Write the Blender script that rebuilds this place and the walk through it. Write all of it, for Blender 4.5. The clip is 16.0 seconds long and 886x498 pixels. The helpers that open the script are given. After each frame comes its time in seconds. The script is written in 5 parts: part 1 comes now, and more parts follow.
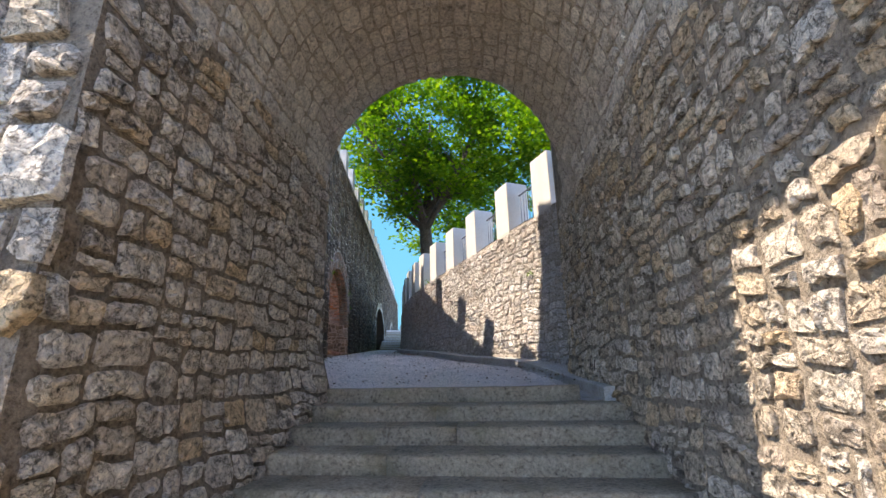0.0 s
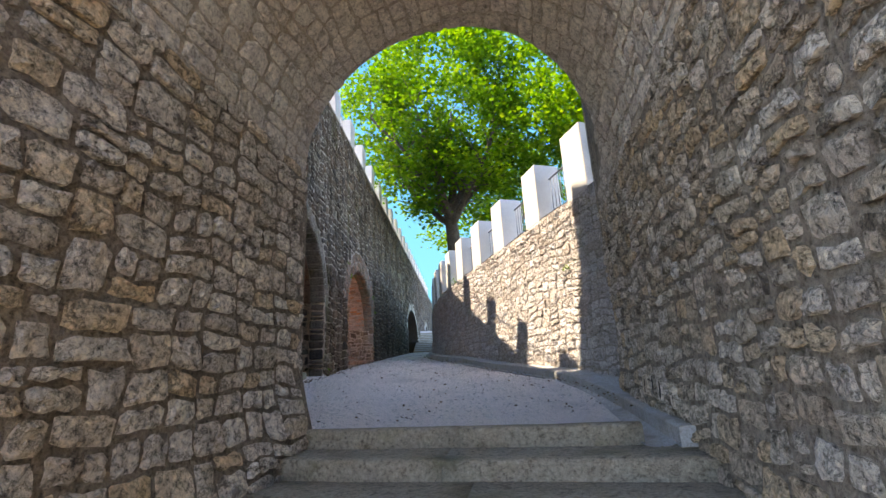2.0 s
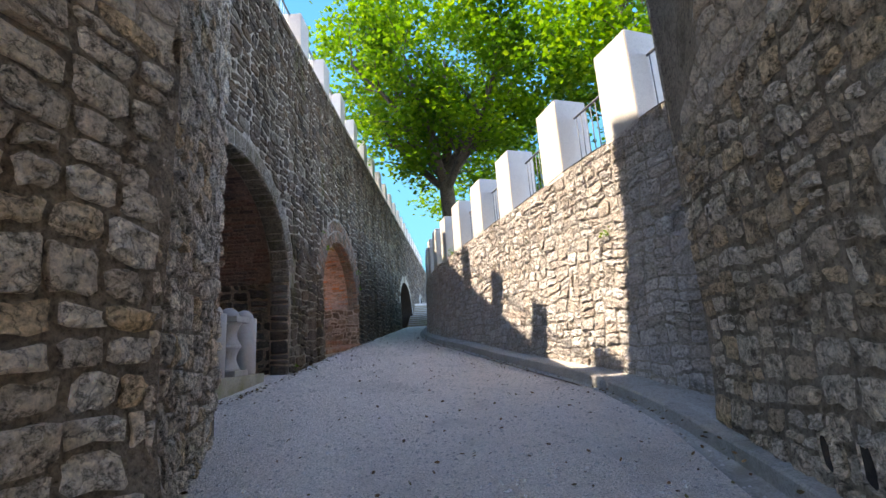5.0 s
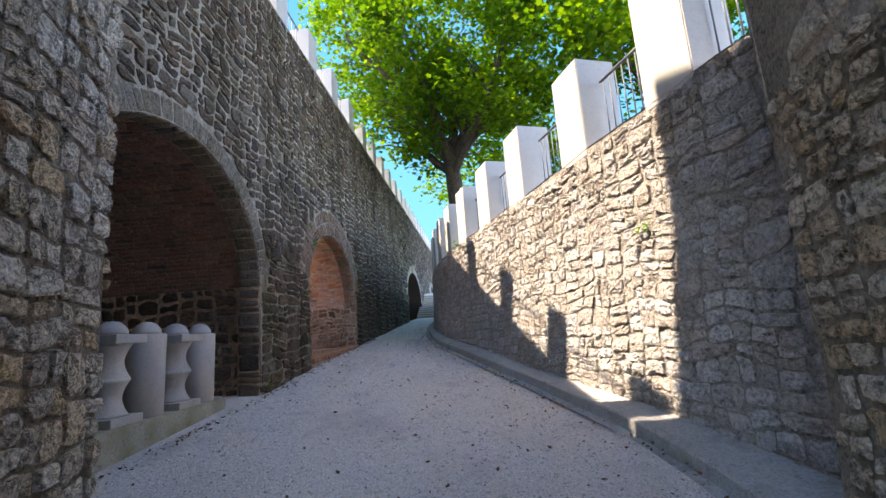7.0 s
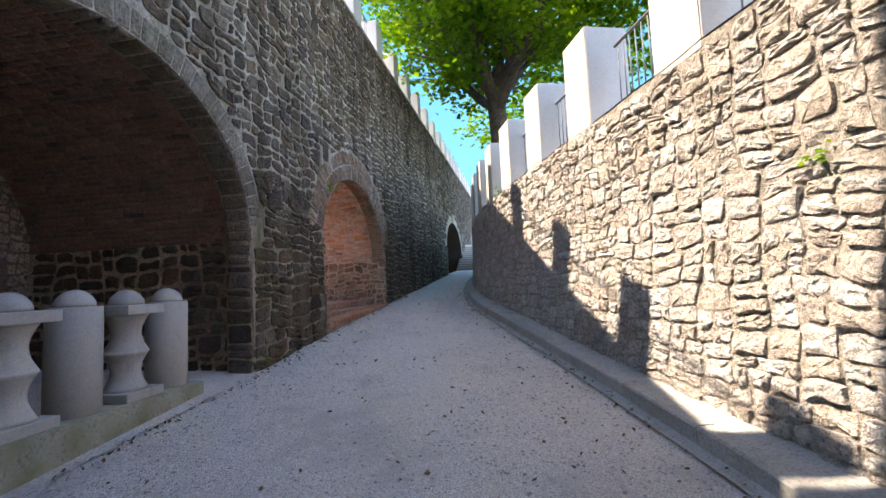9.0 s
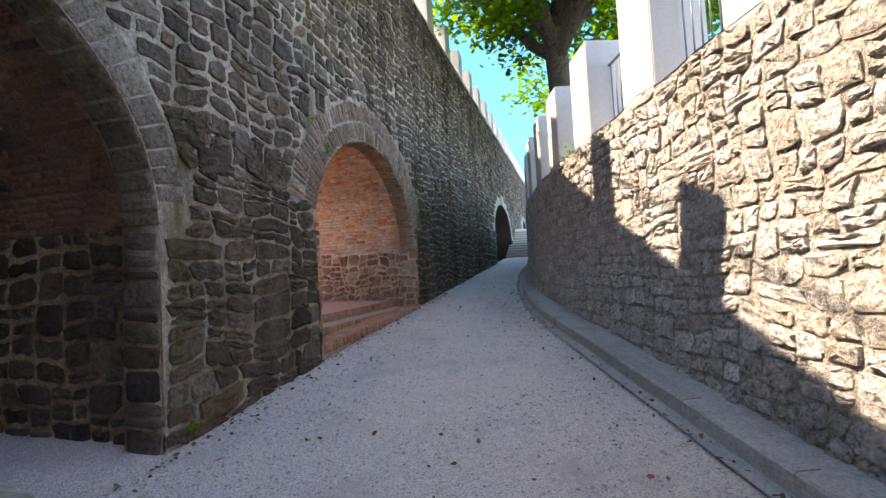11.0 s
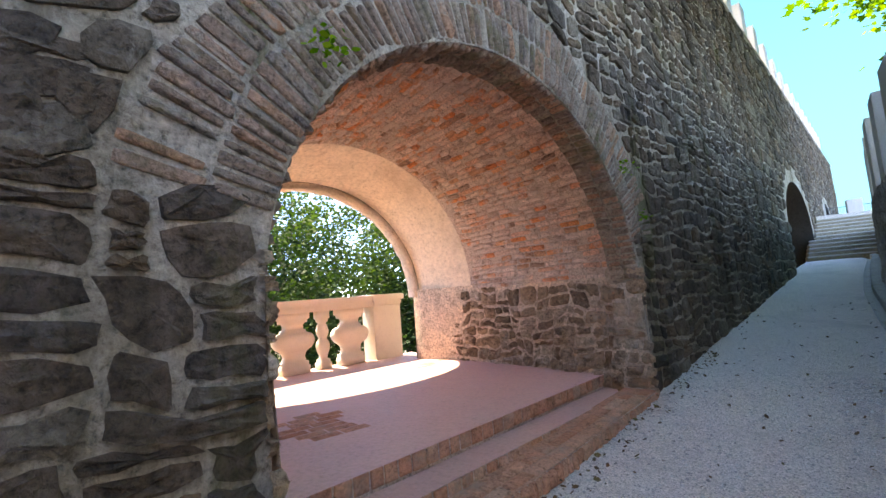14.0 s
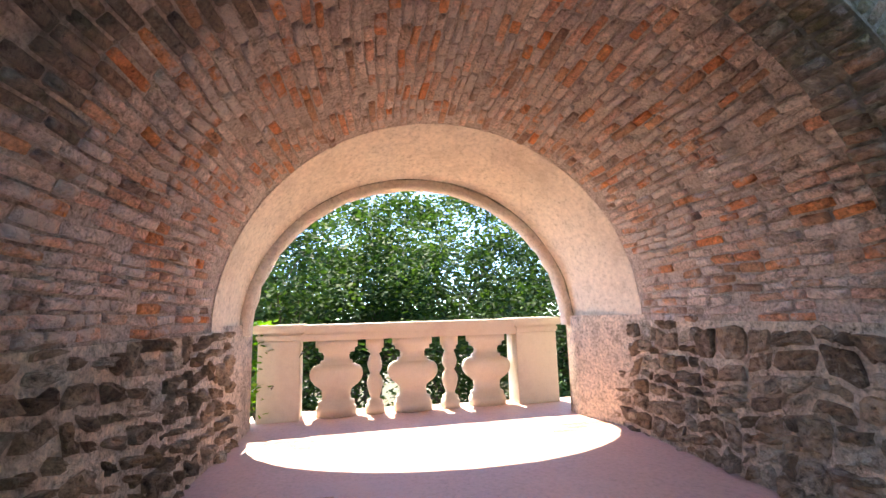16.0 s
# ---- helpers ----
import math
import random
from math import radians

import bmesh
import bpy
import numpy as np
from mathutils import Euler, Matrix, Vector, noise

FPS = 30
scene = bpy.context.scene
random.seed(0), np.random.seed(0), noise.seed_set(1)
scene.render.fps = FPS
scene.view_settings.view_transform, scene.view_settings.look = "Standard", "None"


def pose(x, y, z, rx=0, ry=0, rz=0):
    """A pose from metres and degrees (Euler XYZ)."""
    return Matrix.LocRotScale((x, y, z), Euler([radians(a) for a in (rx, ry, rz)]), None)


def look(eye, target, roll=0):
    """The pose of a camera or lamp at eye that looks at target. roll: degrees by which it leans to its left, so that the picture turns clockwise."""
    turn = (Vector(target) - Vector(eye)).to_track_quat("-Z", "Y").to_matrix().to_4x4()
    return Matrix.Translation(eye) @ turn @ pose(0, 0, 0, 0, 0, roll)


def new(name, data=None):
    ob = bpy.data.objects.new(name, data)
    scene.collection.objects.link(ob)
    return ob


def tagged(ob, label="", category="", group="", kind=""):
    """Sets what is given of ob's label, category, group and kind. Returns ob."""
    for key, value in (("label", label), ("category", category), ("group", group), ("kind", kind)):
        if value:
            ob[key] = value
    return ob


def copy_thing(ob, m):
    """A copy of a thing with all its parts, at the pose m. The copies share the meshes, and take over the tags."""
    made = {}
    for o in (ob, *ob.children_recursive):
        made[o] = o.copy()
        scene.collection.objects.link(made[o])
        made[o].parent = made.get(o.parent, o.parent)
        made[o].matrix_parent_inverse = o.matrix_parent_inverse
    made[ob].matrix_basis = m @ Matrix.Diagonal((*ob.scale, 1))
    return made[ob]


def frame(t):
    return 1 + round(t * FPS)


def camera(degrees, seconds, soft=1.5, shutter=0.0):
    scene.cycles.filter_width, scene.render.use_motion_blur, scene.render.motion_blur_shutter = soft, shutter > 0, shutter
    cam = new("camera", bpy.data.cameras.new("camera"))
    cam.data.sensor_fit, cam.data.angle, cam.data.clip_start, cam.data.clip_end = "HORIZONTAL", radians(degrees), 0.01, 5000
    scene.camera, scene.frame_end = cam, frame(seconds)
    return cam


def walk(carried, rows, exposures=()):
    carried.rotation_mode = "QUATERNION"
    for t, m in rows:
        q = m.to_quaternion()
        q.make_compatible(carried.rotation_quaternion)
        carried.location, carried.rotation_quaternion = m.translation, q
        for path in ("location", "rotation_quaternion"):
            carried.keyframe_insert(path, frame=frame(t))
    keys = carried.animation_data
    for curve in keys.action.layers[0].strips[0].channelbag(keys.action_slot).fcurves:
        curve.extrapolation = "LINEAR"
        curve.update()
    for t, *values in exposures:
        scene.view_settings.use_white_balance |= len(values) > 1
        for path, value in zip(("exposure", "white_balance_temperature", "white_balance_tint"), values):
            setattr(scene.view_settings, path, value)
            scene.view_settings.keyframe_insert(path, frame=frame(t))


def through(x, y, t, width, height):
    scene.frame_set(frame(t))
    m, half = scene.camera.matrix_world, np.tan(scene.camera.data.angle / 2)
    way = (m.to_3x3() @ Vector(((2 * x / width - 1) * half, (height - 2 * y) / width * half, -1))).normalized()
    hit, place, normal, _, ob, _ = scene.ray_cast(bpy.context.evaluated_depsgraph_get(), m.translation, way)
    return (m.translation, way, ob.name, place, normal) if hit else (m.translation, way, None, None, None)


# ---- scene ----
cam = camera(89.4, 16.0)
METRES, EYE, TILT, LEAN, TURN = 16.0, 1.45, 0.0, 0.0, -12.5
ROWS = [
    (0.0, 0.0, 0.0, 0.0, 0.32, 16.68, 1.06),
    (0.5, 0.0058, 0.0186, 0.0064, 1.81, 16.62, 1.47),
    (1.0, 0.0082, 0.0363, 0.008, 3.04, 16.24, 2.74),
    (1.5, 0.0122, 0.0545, 0.014, 3.7, 16.23, 2.84),
    (2.0, 0.0171, 0.077, 0.0207, 5.39, 16.48, 2.65),
    (2.5, 0.0165, 0.1006, 0.0258, 5.95, 16.63, 3.02),
    (3.0, 0.0166, 0.124, 0.0316, 6.25, 16.59, 2.74),
    (3.5, 0.0129, 0.1472, 0.0368, 6.59, 16.44, 2.62),
    (4.0, 0.0087, 0.1695, 0.0425, 5.49, 14.9, 3.06),
    (6.5, 0.0133, 0.2761, 0.0742, 5.0, 11.18, 3.92),
    (7.0, 0.0164, 0.297, 0.0822, 6.71, 10.78, 3.93),
    (7.5, 0.0144, 0.319, 0.0886, 8.67, 10.56, 3.95),
    (8.0, 0.0126, 0.341, 0.0936, 8.74, 8.79, 3.76),
    (8.5, 0.0142, 0.3708, 0.0982, 10.09, 6.2, 3.39),
    (9.0, 0.0107, 0.4023, 0.0992, 12.09, 4.61, 2.6),
    (11.5, -0.0341, 0.6133, 0.1182, 18.66, 2.34, 3.23),
    (12.0, -0.05, 0.6575, 0.1228, 18.49, 1.02, 3.76),
    (12.5, -0.0625, 0.7002, 0.1275, 20.5, -0.26, 4.17),
    (13.0, -0.0788, 0.7425, 0.131, 24.87, -0.38, 5.12),
    (13.5, -0.0923, 0.7852, 0.1355, 34.51, 1.45, 5.56),
    (14.0, -0.1119, 0.8221, 0.1432, 47.63, 5.83, 4.4),
    (14.5, -0.1271, 0.8586, 0.1481, 57.87, 8.05, 3.06),
    (15.0, -0.1396, 0.8942, 0.1528, 66.8, 9.85, 2.62),
    (15.5, -0.1555, 0.9238, 0.1538, 72.66, 10.1, 2.13),
    (16.0, -0.1639, 0.9489, 0.1533, 77.42, 8.3, 1.57),
]
walk(cam, [(t, pose(0, 0, EYE, TILT, LEAN, TURN) @ pose(METRES * x, METRES * y, METRES * z, 90 + pitch, roll, yaw)) for t, x, y, z, yaw, pitch, roll in ROWS],
     exposures=[(0.0, 2.66, 7600, 16), (1.0, 3.02, 8000, 16), (2.0, 3.06, 8200, 16), (4.0, 2.98, 8000, 16), (7.0, 3.05, 8100, 17), (9.0, 3.12, 8200, 17), (13.0, 3.5, 8800, 18), (14.0, 3.62, 8500, 16), (15.0, 3.95, 7700, 11), (16.0, 3.72, 7400, 10)])

# ---- light ----
SUN_EL, SUN_AZ = 57.0, -4.0          # height of the sun; heading of its travel from +x towards +y, degrees
sun = new("sun", bpy.data.lights.new("sun", "SUN"))
sun.data.energy, sun.data.angle, sun.data.color = 2.0, radians(0.55), (1.0, 0.95, 0.87)
_dir = Vector((math.cos(radians(SUN_EL)) * math.cos(radians(SUN_AZ)), math.cos(radians(SUN_EL)) * math.sin(radians(SUN_AZ)), -math.sin(radians(SUN_EL))))
sun.matrix_world = look(-_dir * 60, (0, 0, 0))
world = bpy.data.worlds.new("world")
scene.world = world
world.use_nodes = True
_wn = world.node_tree.nodes
_sky = _wn.new("ShaderNodeTexSky")
_sky.sky_type, _sky.sun_disc = "NISHITA", False
_sky.sun_elevation = radians(SUN_EL)
_sky.sun_rotation = -math.atan2(-_dir.x, -_dir.y)
_sky.altitude, _sky.air_density, _sky.dust_density, _sky.ozone_density = 1800.0, 0.7, 0.0, 6.0
_bg = _wn["Background"]
_bg.inputs["Strength"].default_value = 0.15
world.node_tree.links.new(_sky.outputs[0], _bg.inputs["Color"])


# ---- materials ----
def nodes_of(name):
    m = bpy.data.materials.new(name)
    m.use_nodes = True
    t = m.node_tree
    return m, t, t.nodes, t.links, t.nodes["Principled BSDF"]


def ramp(n, stops):
    r = n.new("ShaderNodeValToRGB")
    e = r.color_ramp.elements
    while len(e) < len(stops):
        e.new(0.5)
    for el, (p, c) in zip(e, stops):
        el.position, el.color = p, (*c, 1)
    return r


def tex(n, l, pos, scale, detail=4, rough=0.55, kind="noise"):
    if kind == "noise":
        t = n.new("ShaderNodeTexNoise")
        t.inputs["Scale"].default_value, t.inputs["Detail"].default_value, t.inputs["Roughness"].default_value = scale, detail, rough
    else:
        t = n.new("ShaderNodeTexVoronoi")
        t.inputs["Scale"].default_value = scale
    l.new(pos, t.inputs["Vector"])
    return t


def mixc(n, l, fac, a, b, mode="MIX"):
    m = n.new("ShaderNodeMix")
    m.data_type, m.blend_type = "RGBA", mode
    for sock, v in ((m.inputs["Factor"], fac), (m.inputs["A"], a), (m.inputs["B"], b)):
        if isinstance(v, (int, float)):
            sock.default_value = v
        elif isinstance(v, tuple):
            sock.default_value = (*v, 1)
        else:
            l.new(v, sock)
    return m.outputs["Result"]


def rock(name, colours, grain=0.35, fine=28.0, bump=0.6, rough=0.9, blotch=None, blotch_scale=1.2, blotch_lo=0.52, blotch_hi=0.68, moss=None, moss_lo=0.58, streak=False, dist=0.022, mottle=0.9, crack=0.0, stain=None):
    """Stone, mortar, brick: a colour for each piece, grain, cracks, blotches (dirt, lichen, lime), stains and relief."""
    m, t, n, l, p = nodes_of(name)
    pos = n.new("ShaderNodeNewGeometry")
    info = n.new("ShaderNodeObjectInfo")
    add = n.new("ShaderNodeMath")
    add.operation = "ADD"
    l.new(pos.outputs["Random Per Island"], add.inputs[0])
    l.new(info.outputs["Random"], add.inputs[1])
    fr = n.new("ShaderNodeMath")
    fr.operation = "FRACT"
    l.new(add.outputs[0], fr.inputs[0])
    k = len(colours)
    base = ramp(n, [(i / max(1, k - 1), c) for i, c in enumerate(colours)]) if k > 1 else None
    P = pos.outputs["Position"]
    g = tex(n, l, P, fine, 8, 0.72)
    if base:
        l.new(fr.outputs[0], base.inputs[0])
        col = base.outputs[0]
    else:
        col = colours[0]
    gr = ramp(n, [(0.32, (1 - min(0.95, grain * 1.4),) * 3), (0.45, (1, 1, 1)), (0.64, (1 + grain * 0.9,) * 3)])
    l.new(g.outputs[0], gr.inputs[0])
    col = mixc(n, l, 1.0, col, gr.outputs[0], "MULTIPLY")
    g2 = tex(n, l, P, fine * 0.25, 6, 0.66)
    gr2 = ramp(n, [(0.31, (0.60, 0.58, 0.56)), (0.45, (1.0, 0.99, 0.98)), (0.65, (1.20, 1.19, 1.17))])
    l.new(g2.outputs[0], gr2.inputs[0])
    col = mixc(n, l, mottle, col, gr2.outputs[0], "MULTIPLY")
    for c, sc, lo, hi in (((blotch, blotch_scale, blotch_lo, blotch_hi),) if blotch else ()) + (((moss, 1.7, moss_lo, moss_lo + 0.12),) if moss else ()):
        src = P
        if streak:
            mp = n.new("ShaderNodeMapping")
            mp.inputs["Scale"].default_value = (1.0, 1.0, 0.22)
            l.new(P, mp.inputs[0])
            src = mp.outputs[0]
        b = tex(n, l, src, sc, 8, 0.72)
        br = ramp(n, [(lo, (0, 0, 0)), (hi, (0.85, 0.85, 0.85))])
        l.new(b.outputs[0], br.inputs[0])
        col = mixc(n, l, br.outputs[0], col, c)
    if stain:
        mp = n.new("ShaderNodeMapping")
        mp.inputs["Scale"].default_value = (1.0, 1.0, 0.10)
        l.new(P, mp.inputs[0])
        sn = tex(n, l, mp.outputs[0], 2.1, 6, 0.62)
        sr = ramp(n, [(0.47, (1, 1, 1)), (0.62, stain)])
        l.new(sn.outputs[0], sr.inputs[0])
        col = mixc(n, l, 1.0, col, sr.outputs[0], "MULTIPLY")
    h = n.new("ShaderNodeMath")
    h.operation = "MULTIPLY_ADD"
    l.new(g2.outputs[0], h.inputs[0])
    h.inputs[1].default_value = 2.0
    l.new(g.outputs[0], h.inputs[2])
    height = h.outputs[0]
    if crack:
        ck = tex(n, l, P, fine * 0.3, 5, 0.6)
        cr = ramp(n, [(0.475, (1, 1, 1)), (0.5, (1 - crack,) * 3), (0.525, (1, 1, 1))])
        l.new(ck.outputs[0], cr.inputs[0])
        col = mixc(n, l, 1.0, col, cr.outputs[0], "MULTIPLY")
        h2 = n.new("ShaderNodeMath")
        h2.operation = "ADD"
        l.new(height, h2.inputs[0])
        l.new(cr.outputs[0], h2.inputs[1])
        height = h2.outputs[0]
    l.new(col, p.inputs["Base Color"])
    p.inputs["Roughness"].default_value = rough
    p.inputs["Specular IOR Level"].default_value = 0.25
    bp = n.new("ShaderNodeBump")
    bp.inputs["Strength"].default_value, bp.inputs["Distance"].default_value = bump, dist
    l.new(height, bp.inputs["Height"])
    l.new(bp.outputs[0], p.inputs["Normal"])
    return m


def leafy(name, colours, through=0.5):
    m, t, n, l, p = nodes_of(name)
    geo = n.new("ShaderNodeNewGeometry")
    r = ramp(n, [(i / (len(colours) - 1), c) for i, c in enumerate(colours)])
    l.new(geo.outputs["Random Per Island"], r.inputs[0])
    nz = tex(n, l, geo.outputs["Position"], 0.5, 2)
    nr = ramp(n, [(0.36, (0.5, 0.58, 0.6)), (0.64, (1.25, 1.15, 1.0))])
    l.new(nz.outputs[0], nr.inputs[0])
    col = mixc(n, l, 1.0, r.outputs[0], nr.outputs[0], "MULTIPLY")
    l.new(col, p.inputs["Base Color"])
    p.inputs["Roughness"].default_value = 0.7
    p.inputs["Specular IOR Level"].default_value = 0.15
    tr = n.new("ShaderNodeBsdfTranslucent")
    l.new(mixc(n, l, 1.0, col, (1.2, 1.25, 0.5), "MULTIPLY"), tr.inputs["Color"])
    ms = n.new("ShaderNodeMixShader")
    ms.inputs[0].default_value = through
    l.new(p.outputs[0], ms.inputs[1])
    l.new(tr.outputs[0], ms.inputs[2])
    l.new(ms.outputs[0], n["Material Output"].inputs["Surface"])
    return m


M_TUN = rock("limestone_beige", [(0.45, 0.385, 0.31), (0.58, 0.515, 0.435), (0.69, 0.63, 0.54), (0.51, 0.44, 0.36), (0.63, 0.57, 0.485), (0.58, 0.44, 0.28), (0.55, 0.495, 0.415)], grain=0.55, blotch=(0.13, 0.105, 0.085), blotch_scale=4.6, blotch_lo=0.565, blotch_hi=0.635, bump=1.0, dist=0.038, crack=0.55)
M_VAULT = rock("limestone_clean", [(0.52, 0.46, 0.395), (0.60, 0.545, 0.475), (0.68, 0.62, 0.55), (0.55, 0.49, 0.42), (0.63, 0.575, 0.505)], grain=0.36, blotch=(0.24, 0.20, 0.165), blotch_scale=3.0, blotch_lo=0.56, blotch_hi=0.66, bump=1.0, dist=0.03, crack=0.3)
M_VAULT_MORTAR = rock("mortar_pale", [(0.40, 0.345, 0.285)], grain=0.4, fine=40, bump=0.8, blotch=(0.26, 0.215, 0.17), blotch_scale=2.2)
M_TUN_MORTAR = rock("mortar_brown", [(0.25, 0.207, 0.16)], grain=0.5, fine=36, bump=1.0, blotch=(0.125, 0.10, 0.08), blotch_scale=2.4, dist=0.03)
M_TUN_R = rock("limestone_repointed", [(0.42, 0.355, 0.28), (0.54, 0.475, 0.39), (0.44, 0.35, 0.255), (0.62, 0.555, 0.47), (0.36, 0.295, 0.235), (0.53, 0.40, 0.26), (0.48, 0.42, 0.34)], grain=0.58, blotch=(0.13, 0.105, 0.08), blotch_scale=3.9, blotch_lo=0.55, blotch_hi=0.62, bump=1.0, dist=0.034, crack=0.5)
M_TUN_R_MORTAR = rock("mortar_thick", [(0.27, 0.225, 0.175)], grain=0.5, fine=26, bump=1.0, blotch=(0.15, 0.122, 0.092), blotch_scale=2.4, dist=0.035)
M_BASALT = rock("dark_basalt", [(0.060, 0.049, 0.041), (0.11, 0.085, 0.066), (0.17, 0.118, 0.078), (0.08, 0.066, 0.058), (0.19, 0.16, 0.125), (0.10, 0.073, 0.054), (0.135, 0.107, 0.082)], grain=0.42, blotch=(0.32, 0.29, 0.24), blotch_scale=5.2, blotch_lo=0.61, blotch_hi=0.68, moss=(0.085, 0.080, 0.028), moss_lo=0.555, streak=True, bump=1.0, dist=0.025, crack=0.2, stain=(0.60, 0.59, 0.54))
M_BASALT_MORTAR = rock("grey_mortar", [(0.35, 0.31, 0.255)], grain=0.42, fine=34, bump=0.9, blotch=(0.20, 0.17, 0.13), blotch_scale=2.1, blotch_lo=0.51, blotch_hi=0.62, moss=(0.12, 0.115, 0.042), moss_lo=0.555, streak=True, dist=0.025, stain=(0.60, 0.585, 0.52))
M_LANE = rock("limestone_pale", [(0.35, 0.315, 0.285), (0.44, 0.415, 0.39), (0.52, 0.495, 0.47), (0.37, 0.325, 0.285), (0.46, 0.445, 0.435), (0.44, 0.38, 0.33), (0.41, 0.39, 0.375)], grain=0.42, blotch=(0.28, 0.25, 0.225), blotch_scale=4.6, blotch_lo=0.56, blotch_hi=0.67, bump=1.0, dist=0.028, crack=0.25)
M_LANE_MORTAR = rock("mortar_sand", [(0.33, 0.30, 0.265)], grain=0.45, fine=34, bump=1.0, blotch=(0.21, 0.187, 0.16), blotch_scale=2.4, dist=0.03)
M_BRICK = rock("brick_limewashed", [(0.56, 0.39, 0.31), (0.64, 0.49, 0.41), (0.64, 0.22, 0.08), (0.68, 0.55, 0.475), (0.56, 0.40, 0.32), (0.64, 0.51, 0.435), (0.62, 0.33, 0.19), (0.30, 0.19, 0.14), (0.64, 0.52, 0.45), (0.66, 0.26, 0.10), (0.56, 0.42, 0.34)], grain=0.36, blotch=(0.66, 0.55, 0.48), blotch_scale=2.6, blotch_lo=0.49, blotch_hi=0.59, bump=1.0, fine=40, dist=0.022, crack=0.22)
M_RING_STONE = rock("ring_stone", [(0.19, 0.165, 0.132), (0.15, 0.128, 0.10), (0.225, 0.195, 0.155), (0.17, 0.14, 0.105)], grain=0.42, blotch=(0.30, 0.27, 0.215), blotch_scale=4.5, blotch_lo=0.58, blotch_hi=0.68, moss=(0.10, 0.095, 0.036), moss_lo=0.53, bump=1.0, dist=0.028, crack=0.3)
M_BRICK_DARK = rock("brick_dark_brown", [(0.25, 0.155, 0.118), (0.34, 0.18, 0.125), (0.21, 0.16, 0.135), (0.31, 0.20, 0.15), (0.38, 0.25, 0.19), (0.14, 0.10, 0.085)], grain=0.42, blotch=(0.17, 0.138, 0.12), blotch_scale=1.6, bump=1.0, fine=40, crack=0.25)
M_BRICK_RING = rock("brick_weathered", [(0.19, 0.142, 0.11), (0.26, 0.18, 0.135), (0.17, 0.134, 0.11), (0.31, 0.205, 0.15), (0.26, 0.22, 0.175), (0.21, 0.16, 0.125), (0.38, 0.21, 0.13), (0.18, 0.15, 0.12)], grain=0.42, blotch=(0.34, 0.305, 0.25), blotch_scale=4.0, blotch_lo=0.56, blotch_hi=0.66, moss=(0.12, 0.115, 0.045), moss_lo=0.54, bump=1.0, fine=36, crack=0.25)
M_BRICK_MORTAR = rock("lime_mortar", [(0.48, 0.38, 0.315)], grain=0.4, fine=45, bump=0.9, blotch=(0.30, 0.22, 0.17), blotch_scale=2.6, dist=0.025)
M_ALC = rock("rubble_brown", [(0.27, 0.19, 0.128), (0.38, 0.275, 0.185), (0.16, 0.108, 0.072), (0.50, 0.41, 0.31), (0.29, 0.19, 0.118), (0.20, 0.14, 0.096)], grain=0.45, blotch=(0.52, 0.42, 0.32), blotch_scale=4.6, blotch_lo=0.54, blotch_hi=0.63, bump=1.0, dist=0.03, crack=0.3)
M_ALC_MORTAR = rock("rubble_mortar", [(0.60, 0.485, 0.375)], grain=0.45, fine=32, bump=1.0, blotch=(0.30, 0.225, 0.165), blotch_scale=2.8, dist=0.03)
M_PLASTER = rock("cream_plaster", [(0.60, 0.50, 0.39)], grain=0.2, fine=22, bump=0.35, blotch=(0.46, 0.365, 0.275), blotch_scale=1.8, blotch_lo=0.5, blotch_hi=0.68, mottle=0.35)
M_TERRA = rock("terracotta_screed", [(0.58, 0.37, 0.315)], grain=0.12, fine=30, bump=0.12, rough=0.55, blotch=(0.63, 0.44, 0.385), blotch_scale=0.9, dist=0.004, mottle=0.15)
M_TERRA_BRICK = rock("terracotta_brick", [(0.42, 0.20, 0.13), (0.48, 0.27, 0.18), (0.38, 0.17, 0.10), (0.46, 0.30, 0.21)], blotch=(0.34, 0.25, 0.19), blotch_scale=3.0, bump=0.5, fine=45)
M_BALUS = rock("sand_limestone", [(0.66, 0.57, 0.46)], grain=0.05, fine=60, bump=0.04, rough=0.8, blotch=(0.60, 0.50, 0.40), blotch_scale=3.0, dist=0.004, mottle=0.1)
M_CONC = rock("pale_concrete", [(0.54, 0.515, 0.475)], grain=0.10, fine=50, bump=0.2, rough=0.85, blotch=(0.50, 0.47, 0.42), blotch_scale=2.0, streak=True, dist=0.004, mottle=0.15)
M_BOLL = rock("grey_cast_stone", [(0.42, 0.40, 0.37), (0.36, 0.345, 0.32), (0.45, 0.43, 0.39)], grain=0.14, fine=70, bump=0.2, rough=0.85, blotch=(0.29, 0.275, 0.25), blotch_scale=4.0, streak=True, dist=0.004, mottle=0.2)
M_PLINTH = rock("mossy_concrete", [(0.33, 0.32, 0.26)], grain=0.25, fine=40, bump=0.4, blotch=(0.16, 0.17, 0.07), blotch_scale=2.5, blotch_lo=0.48)
M_KERB = rock("kerb_concrete", [(0.36, 0.355, 0.335), (0.31, 0.305, 0.285)], grain=0.26, fine=50, bump=0.5, blotch=(0.24, 0.23, 0.195), blotch_scale=2.0, dist=0.008, mottle=0.5)
M_STEP = rock("worn_step_stone", [(0.34, 0.29, 0.22), (0.29, 0.25, 0.19), (0.38, 0.325, 0.245)], grain=0.4, fine=35, bump=0.8, blotch=(0.21, 0.19, 0.12), blotch_scale=2.2, crack=0.25)
